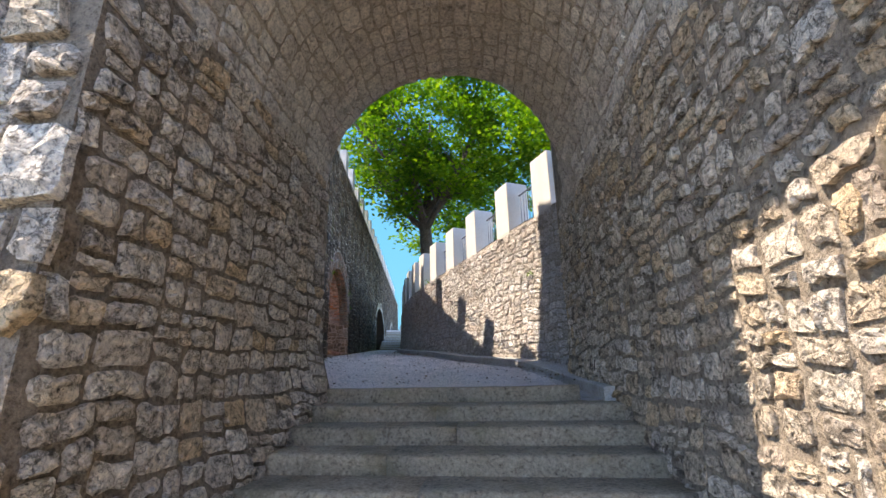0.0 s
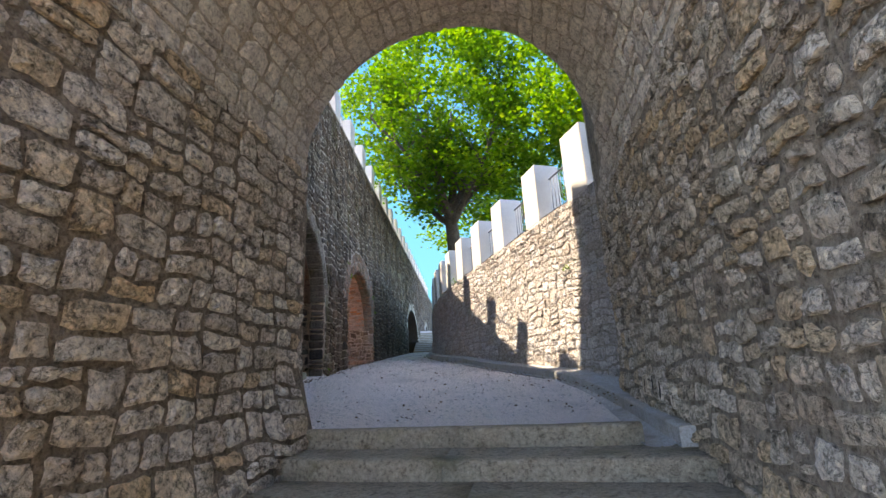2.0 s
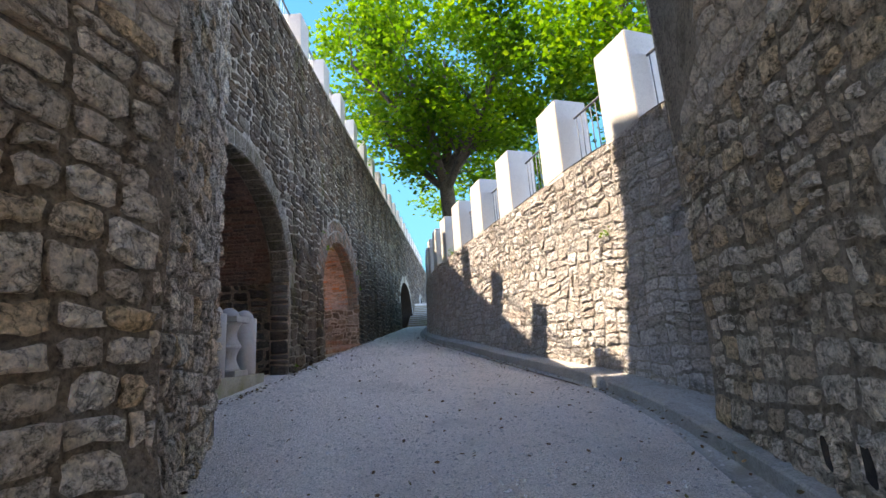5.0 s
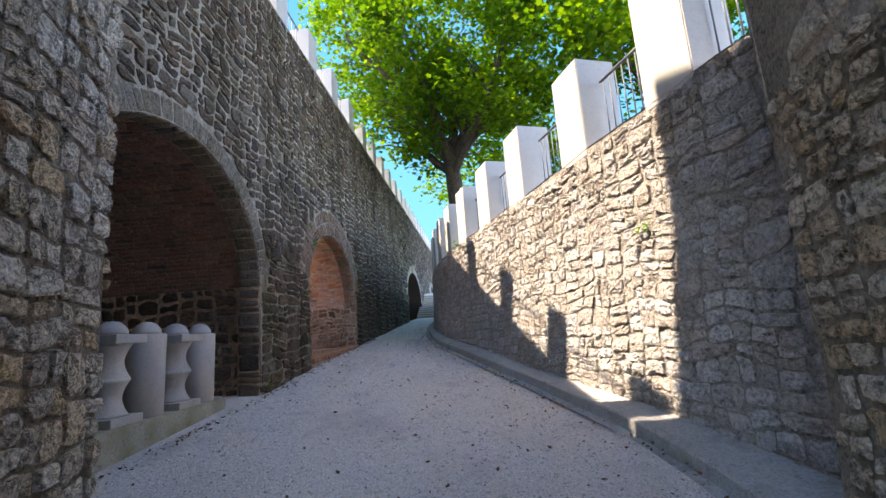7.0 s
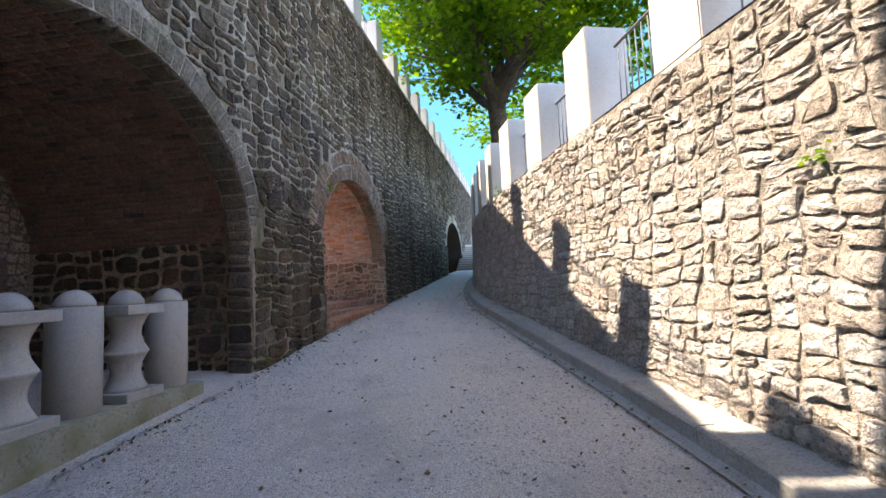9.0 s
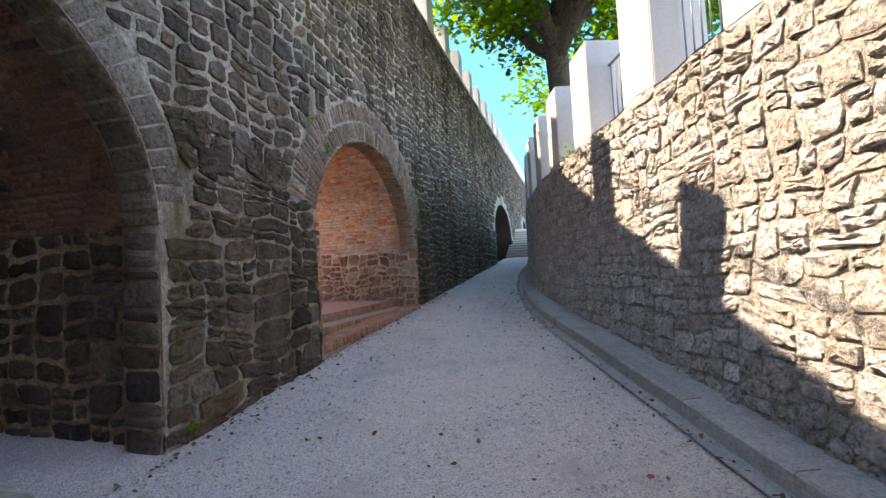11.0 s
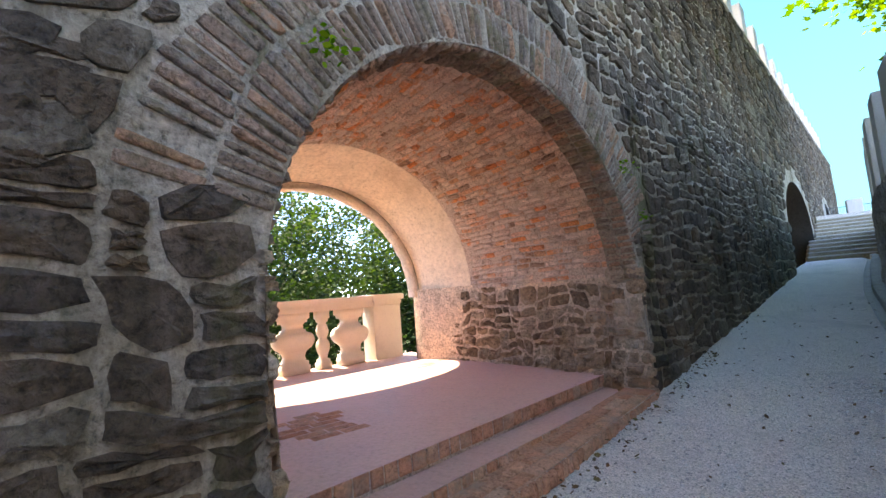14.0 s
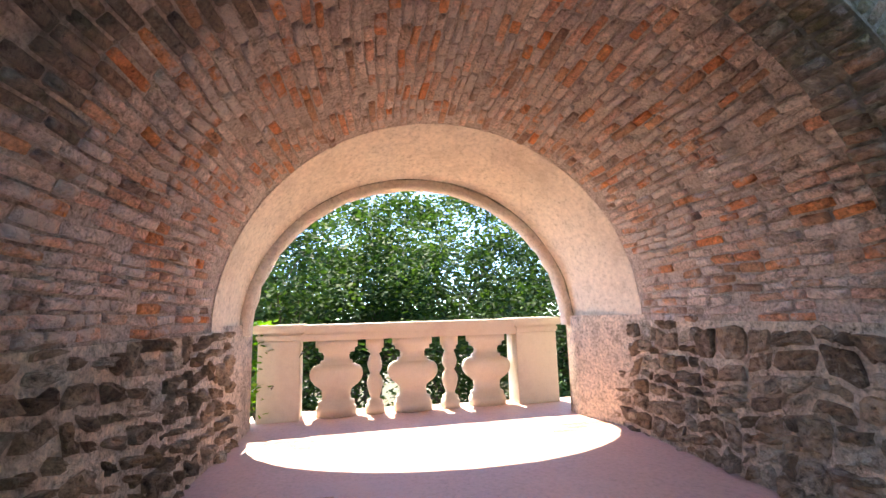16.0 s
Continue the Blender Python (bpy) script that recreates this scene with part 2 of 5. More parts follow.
M_GRAVEL = rock("grey_gravel", [(0.66, 0.61, 0.58)], grain=0.62, fine=80, bump=1.0, blotch=(0.55, 0.515, 0.49), blotch_scale=0.9, dist=0.015, mottle=0.4)
M_PEBBLE = rock("gravel_stone", [(0.30, 0.29, 0.29), (0.46, 0.45, 0.45), (0.55, 0.54, 0.53), (0.38, 0.37, 0.36)], grain=0.2, fine=60, bump=0.3)
M_EARTH = rock("leaf_litter_earth", [(0.10, 0.085, 0.05)], grain=0.5, fine=12, bump=1.0, blotch=(0.06, 0.10, 0.03), blotch_scale=0.4)
M_BARK = rock("dark_bark", [(0.075, 0.06, 0.045)], grain=0.5, fine=14, bump=1.0, blotch=(0.12, 0.11, 0.08), blotch_scale=1.5, dist=0.03)
M_IRON = rock("grey_painted_steel", [(0.12, 0.125, 0.13)], grain=0.08, fine=60, bump=0.1, rough=0.45, dist=0.002, mottle=0.1)
M_LEAF = leafy("maple_leaf", [(0.045, 0.13, 0.008), (0.10, 0.23, 0.01), (0.14, 0.27, 0.016), (0.20, 0.31, 0.02)], 0.48)
M_LEAF2 = leafy("shrub_leaf", [(0.018, 0.045, 0.016), (0.034, 0.078, 0.022), (0.06, 0.115, 0.026), (0.026, 0.062, 0.024)], 0.36)
# near-black colour standing in for deep shade in far arches and holes
M_DEEP_SHADE = rock("deep_shade_colour", [(0.035, 0.03, 0.027)], grain=0.3, fine=30, bump=0.4)
M_DRYLEAF = rock("fallen_leaf", [(0.10, 0.05, 0.025), (0.16, 0.09, 0.04), (0.07, 0.045, 0.03), (0.14, 0.12, 0.04)], grain=0.2, fine=60, bump=0.2)


# ---- mesh helpers ----
def mesh_ob(name, verts, faces, mat, parent=None, label="", smooth=True):
    me = bpy.data.meshes.new(name)
    me.from_pydata([tuple(v) for v in verts], [], faces)
    me.materials.append(mat)
    if smooth:
        me.shade_smooth()
    ob = new(name, me)
    if parent is not None:
        ob.parent = parent
    if label:
        ob["label"] = label
    return ob


def part(name, bm, mat, parent=None, label="", smooth=False):
    me = bpy.data.meshes.new(name)
    bmesh.ops.recalc_face_normals(bm, faces=bm.faces)
    bm.to_mesh(me)
    bm.free()
    me.materials.append(mat)
    if smooth:
        me.shade_smooth()
    ob = new(name, me)
    if parent is not None:
        ob.parent = parent
    if label:
        ob["label"] = label
    return ob


def box_bm(x0, x1, y0, y1, z0, z1, bevel=0.0, seg=2):
    bm = bmesh.new()
    bmesh.ops.create_cube(bm, size=1, matrix=Matrix.Translation(((x0 + x1) / 2, (y0 + y1) / 2, (z0 + z1) / 2)) @ Matrix.Diagonal((x1 - x0, y1 - y0, z1 - z0, 1)))
    if bevel:
        bmesh.ops.bevel(bm, geom=bm.edges[:], offset=bevel, segments=seg, affect="EDGES")
    return bm


def lathe_bm(profile, seg=24, square=False):
    """Turned body from (radius, z) pairs."""
    bm = bmesh.new()
    rings = []
    for r, z in profile:
        rings.append([bm.verts.new((r * math.cos(2 * math.pi * i / seg), r * math.sin(2 * math.pi * i / seg), z)) for i in range(seg)])
    for a, b in zip(rings, rings[1:]):
        for i in range(seg):
            bm.faces.new((a[i], a[(i + 1) % seg], b[(i + 1) % seg], b[i]))
    bm.faces.new(rings[0][::-1])
    bm.faces.new(rings[-1])
    return bm


def grid(name, P, ss, hs, mat, parent=None, flip=False, label=""):
    """A sheet P(s, h) over the values ss and hs."""
    verts = [P(s, h) for s in ss for h in hs]
    k = len(hs)
    faces = []
    for i in range(len(ss) - 1):
        for j in range(k - 1):
            f = (i * k + j, (i + 1) * k + j, (i + 1) * k + j + 1, i * k + j + 1)
            faces.append(f[::-1] if flip else f)
    return mesh_ob(name, verts, faces, mat, parent, label)


def steps_of(a, b, d):
    k = max(1, int(math.ceil((b - a) / d)))
    return [a + (b - a) * i / k for i in range(k + 1)]


def lay(rng, parent, P, s0, s1, h0, h1, rows, widths, mat, ok, near=None, name="stone", joint=0.025, proud=0.035, wobble=0.04, square=0.25, split=0.2, limit=300, flush=False, lost=0.0):
    """Rubble or brick over a surface P(s, h, d): courses in h, joints in s; d is how far a piece stands out."""
    mats, pick = [mat], lambda s, h: 0
    if isinstance(mat, list):
        mats, pick = mat[:2], mat[2]
    singles, VS, FS = 0, [[] for _ in mats], [[] for _ in mats]
    h = h0
    while h < h1:
        rh = rng.uniform(*rows)
        s = s0 if flush else s0 - rng.uniform(0, widths[1])
        while s < s1 - (0.05 if flush else 0):
            w = rng.uniform(*widths)
            if rng.random() < 0.18 and not flush:
                w *= 1.35
            cells = [(s, s + w, h, h + rh)]
            if rng.random() < split:
                m = h + rh * rng.uniform(0.4, 0.6)
                cells = [(s, s + w, h, m), (s, s + w, m, h + rh)]
            s += w
            for a, b, c, d in cells:
                cs, ch = (a + b) / 2, (c + d) / 2
                if not ok(cs, ch) or not ok(a + 0.02, ch) or not ok(b - 0.02, ch) or not ok(cs, c + 0.02) or not ok(cs, d - 0.02):
                    continue
                if rng.random() < lost:
                    continue
                jw = joint * rng.uniform(0.6, 1.5) / 2
                out = []
                for (x, y), (ex, ey) in (((a, c), (1, 1)), ((b, c), (-1, 1)), ((b, d), (-1, -1)), ((a, d), (1, -1))):
                    nv = noise.noise_vector((x * 2.7, y * 2.7, 1.7))
                    x2, y2 = x + nv[0] * wobble + ex * jw, y + nv[1] * wobble + ey * jw
                    q, r = square * rng.uniform(0.3, 1.2) * (b - a) * 0.5, square * rng.uniform(0.3, 1.2) * (d - c) * 0.5
                    pa, pb = (x2 + ex * q, y2), (x2, y2 + ey * r)
                    out += [pb, pa] if ex * ey > 0 else [pa, pb]
                mx, my = sum(p[0] for p in out) / 8, sum(p[1] for p in out) / 8
                pr = proud * rng.uniform(0.45, 1.35)
                tx, ty = rng.uniform(-0.5, 0.5), rng.uniform(-0.5, 0.5)
                vs = [P(x, y, -0.02) for x, y in out]
                vs += [P(mx + (x - mx) * 0.97, my + (y - my) * 0.97, pr * 0.55) for x, y in out]
                vs += [P(mx + (x - mx) * 0.74, my + (y - my) * 0.74, pr * (1 + tx * (x - mx) / (b - a) * 2 + ty * (y - my) / (d - c) * 2) * rng.uniform(0.85, 1.1)) for x, y in out]
                vs.append(P(mx, my, pr * rng.uniform(0.85, 1.15)))
                fs = []
                for i in range(8):
                    j = (i + 1) % 8
                    fs += [(i, j, 8 + j, 8 + i), (8 + i, 8 + j, 16 + j, 16 + i), (16 + i, 16 + j, 24)]
                w_ = int(pick(cs, ch))
                if near and singles < limit and near(cs, ch):
                    singles += 1
                    mesh_ob(name, vs, fs, mats[w_], parent)
                else:
                    k = len(VS[w_])
                    VS[w_] += vs
                    FS[w_] += [tuple(i + k for i in f) for f in fs]
        h += rh
    for m_, V, F in zip(mats, VS, FS):
        if V:
            tagged(mesh_ob(name + "work", V, F, m_, parent), kind="stuff")

def split_cells(rng, a, b, c, d, rows, widths, out):
    """Splits a rectangle again and again into stones of about the given heights and widths."""
    w, h = b - a, d - c
    hm, wm = rng.uniform(rows[0] + 0.4 * (rows[1] - rows[0]), rows[1]) * 1.15, rng.uniform(widths[0] + 0.3 * (widths[1] - widths[0]), widths[1]) * 1.2
    if w <= wm and h <= hm:
        out.append((a, b, c, d))
    elif w / wm > h / hm:
        m = a + w * rng.uniform(0.36, 0.64)
        split_cells(rng, a, m, c, d, rows, widths, out)
        split_cells(rng, m, b, c, d, rows, widths, out)
    else:
        m = c + h * rng.uniform(0.36, 0.64)
        split_cells(rng, a, b, c, m, rows, widths, out)
        split_cells(rng, a, b, m, d, rows, widths, out)


def rubble(rng, parent, P, s0, s1, h0, h1, rows, widths, mat, ok, near=None, name="stone", joint=0.025, proud=0.03, limit=300, rough=1.0, warp=0.07, edge=False):
    """Irregular stones, tightly fitted in broken courses, over a surface P(s, h, d)."""
    cells, h = [], h0
    while h < h1:
        band = rng.uniform(2.2, 3.6) * rows[1]
        s = s0 if edge else s0 - rng.uniform(0.2, 1.2) * widths[1]
        while s < s1 - (0.01 if edge else 0):
            w = rng.uniform(2.0, 4.0) * widths[1]
            if edge and s + w > s1 - widths[0]:
                w = s1 - s
            split_cells(rng, s, s + w, h, h + band, rows, widths, cells)
            s += w
        h += band

    def bend(x, y):
        n1 = noise.noise_vector((x * 1.9, y * 1.9, 1.7))
        n2 = noise.noise_vector((x * 5.5, y * 5.5, 4.2))
        return x + warp * n1[0] + warp * 0.45 * n2[0], y + warp * n1[1] + warp * 0.45 * n2[1]
    V, F, singles = [], [], 0
    for a, b, c, d in cells:
        poly = [bend(a, c), bend((a + b) / 2, c), bend(b, c), bend(b, (c + d) / 2), bend(b, d), bend((a + b) / 2, d), bend(a, d), bend(a, (c + d) / 2)]
        qs, qh = sum(q[0] for q in poly) / 8, sum(q[1] for q in poly) / 8
        if not ok(qs, qh):
            continue
        lo = [rng.uniform(0.03, 0.26) for _ in range(4)]
        cut = []
        for i in range(8):
            q = poly[i]
            if i % 2:
                cut.append(q)
            else:
                u, v = poly[i - 1], poly[(i + 1) % 8]
                f = lo[i // 2]
                cut += [(q[0] + (u[0] - q[0]) * f * 2, q[1] + (u[1] - q[1]) * f * 2), (q[0] + (v[0] - q[0]) * f * 2, q[1] + (v[1] - q[1]) * f * 2)]
        poly = cut
        k = len(poly)
        mx, my = sum(p[0] for p in poly) / k, sum(p[1] for p in poly) / k
        jw = joint * rng.uniform(0.6, 1.4) / 2
        out = []
        for i in range(k):
            a, b = poly[i], poly[(i + 1) % k]
            ln = math.hypot(b[0] - a[0], b[1] - a[1])
            pts = [a] if ln > 0.012 else []
            for px, py in pts:
                r = math.hypot(px - mx, py - my) or 1
                wob = 0.010 * rough * noise.noise((px * 17, py * 17, 3.1)) + rng.uniform(-0.005, 0.005) * rough
                f = max(0.3, 1 - (jw + wob + 0.004) / r)
                out.append((mx + (px - mx) * f, my + (py - my) * f))
        fit_ = []
        for px, py in out:
            f = 1.0
            while f > 0.15 and not ok(mx + (px - mx) * f, my + (py - my) * f):
                f -= 0.12
            fit_.append((mx + (px - mx) * f, my + (py - my) * f))
        out = fit_
        n = len(out)
        if n < 4:
            continue
        pr = proud * rng.uniform(0.5, 1.4)
        tx, ty = rng.uniform(-0.5, 0.5) * rough, rng.uniform(-0.5, 0.5) * rough
        sx, sy = max(abs(p[0] - mx) for p in out) or 1, max(abs(p[1] - my) for p in out) or 1

        def up(px, py, base, var):
            return pr * (base + 0.5 * tx * (px - mx) / sx + 0.5 * ty * (py - my) / sy) + proud * rng.uniform(-var, var) * rough
        vs = [P(px, py, -0.02) for px, py in out]
        vs += [P(mx + (px - mx) * 0.965, my + (py - my) * 0.965, max(0.003, up(px, py, 0.7, 0.12))) for px, py in out]
        ring = []
        for px, py in out:
            g = rng.uniform(0.5, 0.72)
            ring.append((mx + (px - mx) * g, my + (py - my) * g))
        vs += [P(px, py, max(0.004, up(px, py, 1.0, 0.28))) for px, py in ring]
        vs.append(P(mx, my, max(0.004, up(mx, my, 1.0, 0.3))))
        fs = []
        for i in range(n):
            j = (i + 1) % n
            fs += [(i, j, n + j, n + i), (n + i, n + j, 2 * n + j, 2 * n + i), (2 * n + i, 2 * n + j, 3 * n)]
        if near and singles < limit and near(qs, qh):
            singles += 1
            mesh_ob(name, vs, fs, mat, parent, smooth=False)
        else:
            b = len(V)
            V += vs
            F += [tuple(i + b for i in f) for f in fs]
    if V:
        tagged(mesh_ob(name + "work", V, F, mat, parent, smooth=False), kind="stuff")


# ---- plan ----
def lerp(x, xs, ys):
    return float(np.interp(x, xs, ys))


def gz(y):
    """Height of the lane's gravel."""
    return lerp(y, (5.2, 8.3, 12.05, 14.34, 18.16, 19.5, 30.0, 36.0), (1.41, 1.70, 2.02, 2.28, 2.60, 2.71, 3.58, 3.98))


AX, AY = 0.304, 0.953


def T(u, v, z=0.0):
    """The gate passage: u across, v along."""
    return Vector((AY * u + AX * v, -AX * u + AY * v, z))


def lw_x(y, z=2.0):
    return -0.85 + 0.163 * (y - 12.1) - 0.015 * (z - 2.0)


LW_N = Vector((1, -0.163, 0)).normalized()
RW_Y = (6.4, 7.6, 8.5, 10, 12, 14, 16, 18, 20, 22, 25, 28.5, 34, 44)
RW_X = (4.48, 4.27, 4.1, 3.85, 3.58, 3.25, 2.95, 2.76, 2.70, 2.80, 3.1, 3.65, 4.6, 6.6)
KB_Y = (4.4, 5.07, 5.8, 6.6, 7.35, 8.0, 9.0, 9.9, 11.2, 12.4, 13.5, 14.9, 16.2, 17.5, 19, 20.5, 22, 25, 28.5, 34)
KB_X = (2.66, 2.876, 3.11, 3.36, 3.49, 3.50, 3.42, 3.32, 3.20, 3.03, 2.83, 2.62, 2.45, 2.36, 2.36, 2.42, 2.54, 2.85, 3.40, 4.35)


def smooth_at(y, ys, xs):
    return (lerp(y - 0.5, ys, xs) + lerp(y, ys, xs) + lerp(y + 0.5, ys, xs)) / 3


def rw_x(y):
    return smooth_at(y, RW_Y, RW_X)


def rw_n(y):
    d = Vector((rw_x(y + 0.1) - rw_x(y - 0.1), 0.2, 0)).normalized()
    return Vector((-d.y, d.x, 0))


def kb_x(y):
    return smooth_at(y, KB_Y, KB_X) if y > 5.0 else lerp(y, KB_Y, KB_X)


def gravel_x(y):
    """Where the gravel ends, beside the gutter."""
    return kb_x(y) - lerp(y, (4.4, 6.2, 7.2, 8.5), (0.27, 0.24, 0.16, 0.13))


def kerb_top(y):
    return lerp(y, (4.4, 5.65, 6.78, 9.0), (1.39, 1.47, 1.56, 1.765 + 0.13)) if y < 9.0 else gz(y) + 0.14


def gutter_z(y):
    return min(gz(y), kerb_top(y) - 0.14)


def lw_top(y):
    return 9.55 + 0.05 * (y - 16)


WALL_TOP = 5.0                      # parapet level of the lane's lower wall
ARCHES = [(10.15, 1.95, 3.75, 5.5), (16.22, 1.93, 3.72, 5.46), (33.6, 3.5, 5.0, 6.75), (47.5, 2.6, 6.2, 7.3)]


def arch_z(a, y):
    """Height of the opening of arch a at y, or None beside it."""
    c, half, spring, crown = a
    q = (y - c) / half
    return None if abs(q) >= 1 else spring + (crown - spring) * math.sqrt(1 - q * q)


def in_arch(y, z, grow=0.0):
    for c, half, spring, crown in ARCHES:
        q = (y - c) / (half + grow)
        if abs(q) < 1 and z < spring + (crown + grow - spring) * math.sqrt(1 - q * q):
            return True
    return False


def setting(name, label, cat):
    ob = new(name)
    ob.empty_display_size = 0.1
    return tagged(ob, label, cat, kind="structure")


# ---- ground ----
def lane_edge_left(y):
    if y < 5.0:
        return -0.45
    return lw_x(y) - 0.25 if y > 8 else -1.3


def lane_P(s, h):
    a, b = lane_edge_left(s), gravel_x(s) + 0.03
    x = a + (b - a) * h
    y = max(s, (5.37 - AX * x) / AY)
    f = min(1.0, max(0.0, (x * AX + y * AY - 5.37) / 1.6))
    z = 1.400 + (gz(y) - 1.400) * f - 0.02 * f * (2 * h - 1) ** 2 + (0.002 + 0.010 * f) * noise.noise((x * 1.3, y * 1.3, 0.3))
    if y < 9.0:
        z += (gutter_z(y) + 0.012 - z) * h ** 5
    return (x, y, z)


lane = grid("road", lane_P, steps_of(4.5, 36.0, 0.15), [i / 20 for i in range(21)], M_GRAVEL)
tagged(lane, "pale grey compacted gravel path between the stone walls", "path", kind="structure")

# land outside: low slope on the outer side, upper terrace behind the lane wall
bm = bmesh.new()
bmesh.ops.create_grid(bm, x_segments=60, y_segments=60, size=220, matrix=Matrix.Translation((0, 60, -2.5)))
for v in bm.verts:
    v.co.z += 1.2 * noise.noise((v.co.x * 0.03, v.co.y * 0.03, 0))
ground = tagged(part("ground", bm, M_EARTH, smooth=True), "dark leaf-littered woodland ground outside the walls", "ground", kind="structure")
terr = grid("terrace_ground", lambda s, h: (rw_x(s) + 0.5 + h * 40, s, WALL_TOP - 0.25 + 0.15 * noise.noise((h * 12, s * 0.3, 4))), steps_of(6.5, 44, 1.5), [0, 0.02, 0.1, 0.3, 0.6, 1.0], M_EARTH)
tagged(terr, "raised grassy earth terrace behind the parapet", "ground", kind="structure")

# clear blue northern sky far behind the trees
def sky_blue():
    m, t, n, l, p = nodes_of("far_blue_sky")
    geo = n.new("ShaderNodeNewGeometry")
    sep = n.new("ShaderNodeSeparateXYZ")
    l.new(geo.outputs["Position"], sep.inputs[0])
    mr = n.new("ShaderNodeMapRange")
    mr.inputs["From Min"].default_value, mr.inputs["From Max"].default_value = 0.0, 260.0
    l.new(sep.outputs["Z"], mr.inputs["Value"])
    r = ramp(n, [(0.0, (0.042, 0.135, 0.200)), (0.35, (0.024, 0.108, 0.200)), (1.0, (0.012, 0.070, 0.175))])
    l.new(mr.outputs[0], r.inputs[0])
    em = n.new("ShaderNodeEmission")
    l.new(r.outputs[0], em.inputs["Color"])
    em.inputs["Strength"].default_value = 1.0
    l.new(em.outputs[0], n["Material Output"].inputs["Surface"])
    return m


backdrop = grid("backdrop", lambda a, z: (200 * math.sin(radians(a)), 200 * math.cos(radians(a)), z), [-24 + 6 * i for i in range(15)], [-6, 40, 90, 150, 230], sky_blue())
tagged(backdrop, "clear blue summer sky in the far distance", "sky", kind="structure")

# ---- gate passage ----
UL, UR = -2.03, 1.38
UC, UH, SPR, CROWN = (UL + UR) / 2, (UR - UL) / 2, 4.02, 5.73


def v_exit(u):
    return lerp(u, (-2.1, -1.2, -0.3, 0.4, 0.9, 1.2, 1.33, 1.40), (5.36, 5.42, 5.50, 5.62, 5.9, 6.3, 6.8, 7.75))



# Unseen entry edge, its steps made up to shape the east wall's sun patch.
def v_in(u):
    return lerp(u, (UL, -1.1, -0.85, -0.75, -0.4, UR), (1.80, 2.02, 2.0, 0.7, 0.3, -0.4))



def vault_pt(a, v, d=0.0):
    """Arc angle a from the left springing (0) to the right one (pi)."""
    u = UC - (UH - d) * math.cos(a)
    return T(u, v, SPR + (CROWN - SPR - d) * math.sin(a))


def left_batter(z, v):
    base = 1.41 if v > 5.2 else max(-0.2, 1.41 - (5.25 - v) * 0.36)
    return 0.15 * max(0.0, min(1.0, 1 - (z - base) / 0.7)) ** 1.5


def tl(v, z, d=0.0):
    return T(UL + d + left_batter(z, v), v, z)


def right_batter(z, v):
    base = 1.45 if v > 5.1 else 1.41 - (5.25 - v) * 0.36
    return 0.07 * max(0.0, min(1.0, 1 - (z - base) / 0.9)) ** 1.4


def tr(v, z, d=0.0):
    return T(UR - d - right_batter(z, v), v, z)


w_tl = setting("wall_west_passage", "beige rubble limestone wall of the gate passage", "wall")
grid("mortar", lambda v, z: tl(v, z), steps_of(1.8, 5.44, 0.25), steps_of(-0.5, SPR, 0.25), M_TUN_MORTAR, w_tl)
grid("core", lambda q, z: T(UL - q, 1.8, z), [0.0, 0.5, 1.5, 3.0], [-0.5, 2.0, SPR, 9.0], M_TUN_MORTAR, w_tl)
w_tr = setting("wall_east_passage", "brownish heavily repointed rubble wall of the gate passage", "wall")
grid("mortar", lambda v, z: tr(v, z), steps_of(-3.0, 7.75, 0.25), steps_of(-0.5, SPR, 0.25), M_TUN_R_MORTAR, w_tr, flip=True)
grid("core", lambda q, z: T(UR, 7.75, z) + Vector((0.9 * q, -0.1 * q, 0)), [0.0, 0.5, 1.2], [0.5, 2.0, SPR, 12.0], M_TUN_R_MORTAR, w_tr)
w_v = setting("vault_passage", "barrel vault of squared grey limestone blocks", "vault")


def vault_sheet(i, j):
    a = math.pi * i / 40
    u = UC - UH * math.cos(a)
    return vault_pt(a, v_in(u) + (v_exit(u) - v_in(u)) * j)


grid("mortar", vault_sheet, list(range(41)), [k / 12 for k in range(13)], M_VAULT_MORTAR, w_v)
# gatehouse mass above the vault: faces at both ends, and a roof
tower = setting("gatehouse", "tall rubble stone gatehouse above the passage", "gatehouse")


def gate_face(i, h, v_of):
    a = math.pi * i / 40
    u = UC - UH * math.cos(a)
    z0 = vault_pt(a, 0).z
    return T(u, v_of(u), z0 + (13.0 - z0) * h)


grid("wall_inner", lambda i, h: gate_face(i, h, v_exit), list(range(41)), [0, 0.05, 0.2, 0.5, 1], M_TUN_R_MORTAR, tower)
# out-of-view front face, follows v_in so its shadow bounds the sun patch
grid("wall_outer", lambda i, h: gate_face(i, h, v_in), list(range(41)), [0, 0.05, 0.2, 0.5, 1], M_TUN_MORTAR, tower, flip=True)
grid("roof", lambda i, j: T(UC - UH * math.cos(math.pi * i / 12), v_in(UC - UH * math.cos(math.pi * i / 12)) + (v_exit(UC - UH * math.cos(math.pi * i / 12)) - v_in(UC - UH * math.cos(math.pi * i / 12))) * j, 13.0), list(range(13)), [0, 0.5, 1], M_TUN_MORTAR, tower)
grid("wall_side", lambda v, z: T(UL - 0.02, v, z), [1.8, 3, 4.2, 5.3], [SPR, 8, 13], M_TUN_MORTAR, tower)
grid("wall_east", lambda v, z: T(UR + 0.02, v, z), [-0.4, 1, 3, 4.2, 6, 7.75], [SPR, 8, 13], M_TUN_MORTAR, tower)

# unseen block above the pier, added to cast the tower shadow's edge
grid("upper_wall", lambda q, z: Vector((-0.95 - 0.4 * q, 8.95 + 0.05 * q, z)), [0, 4, 9], [8.0, 11, 13.0], M_TUN_MORTAR, tower)
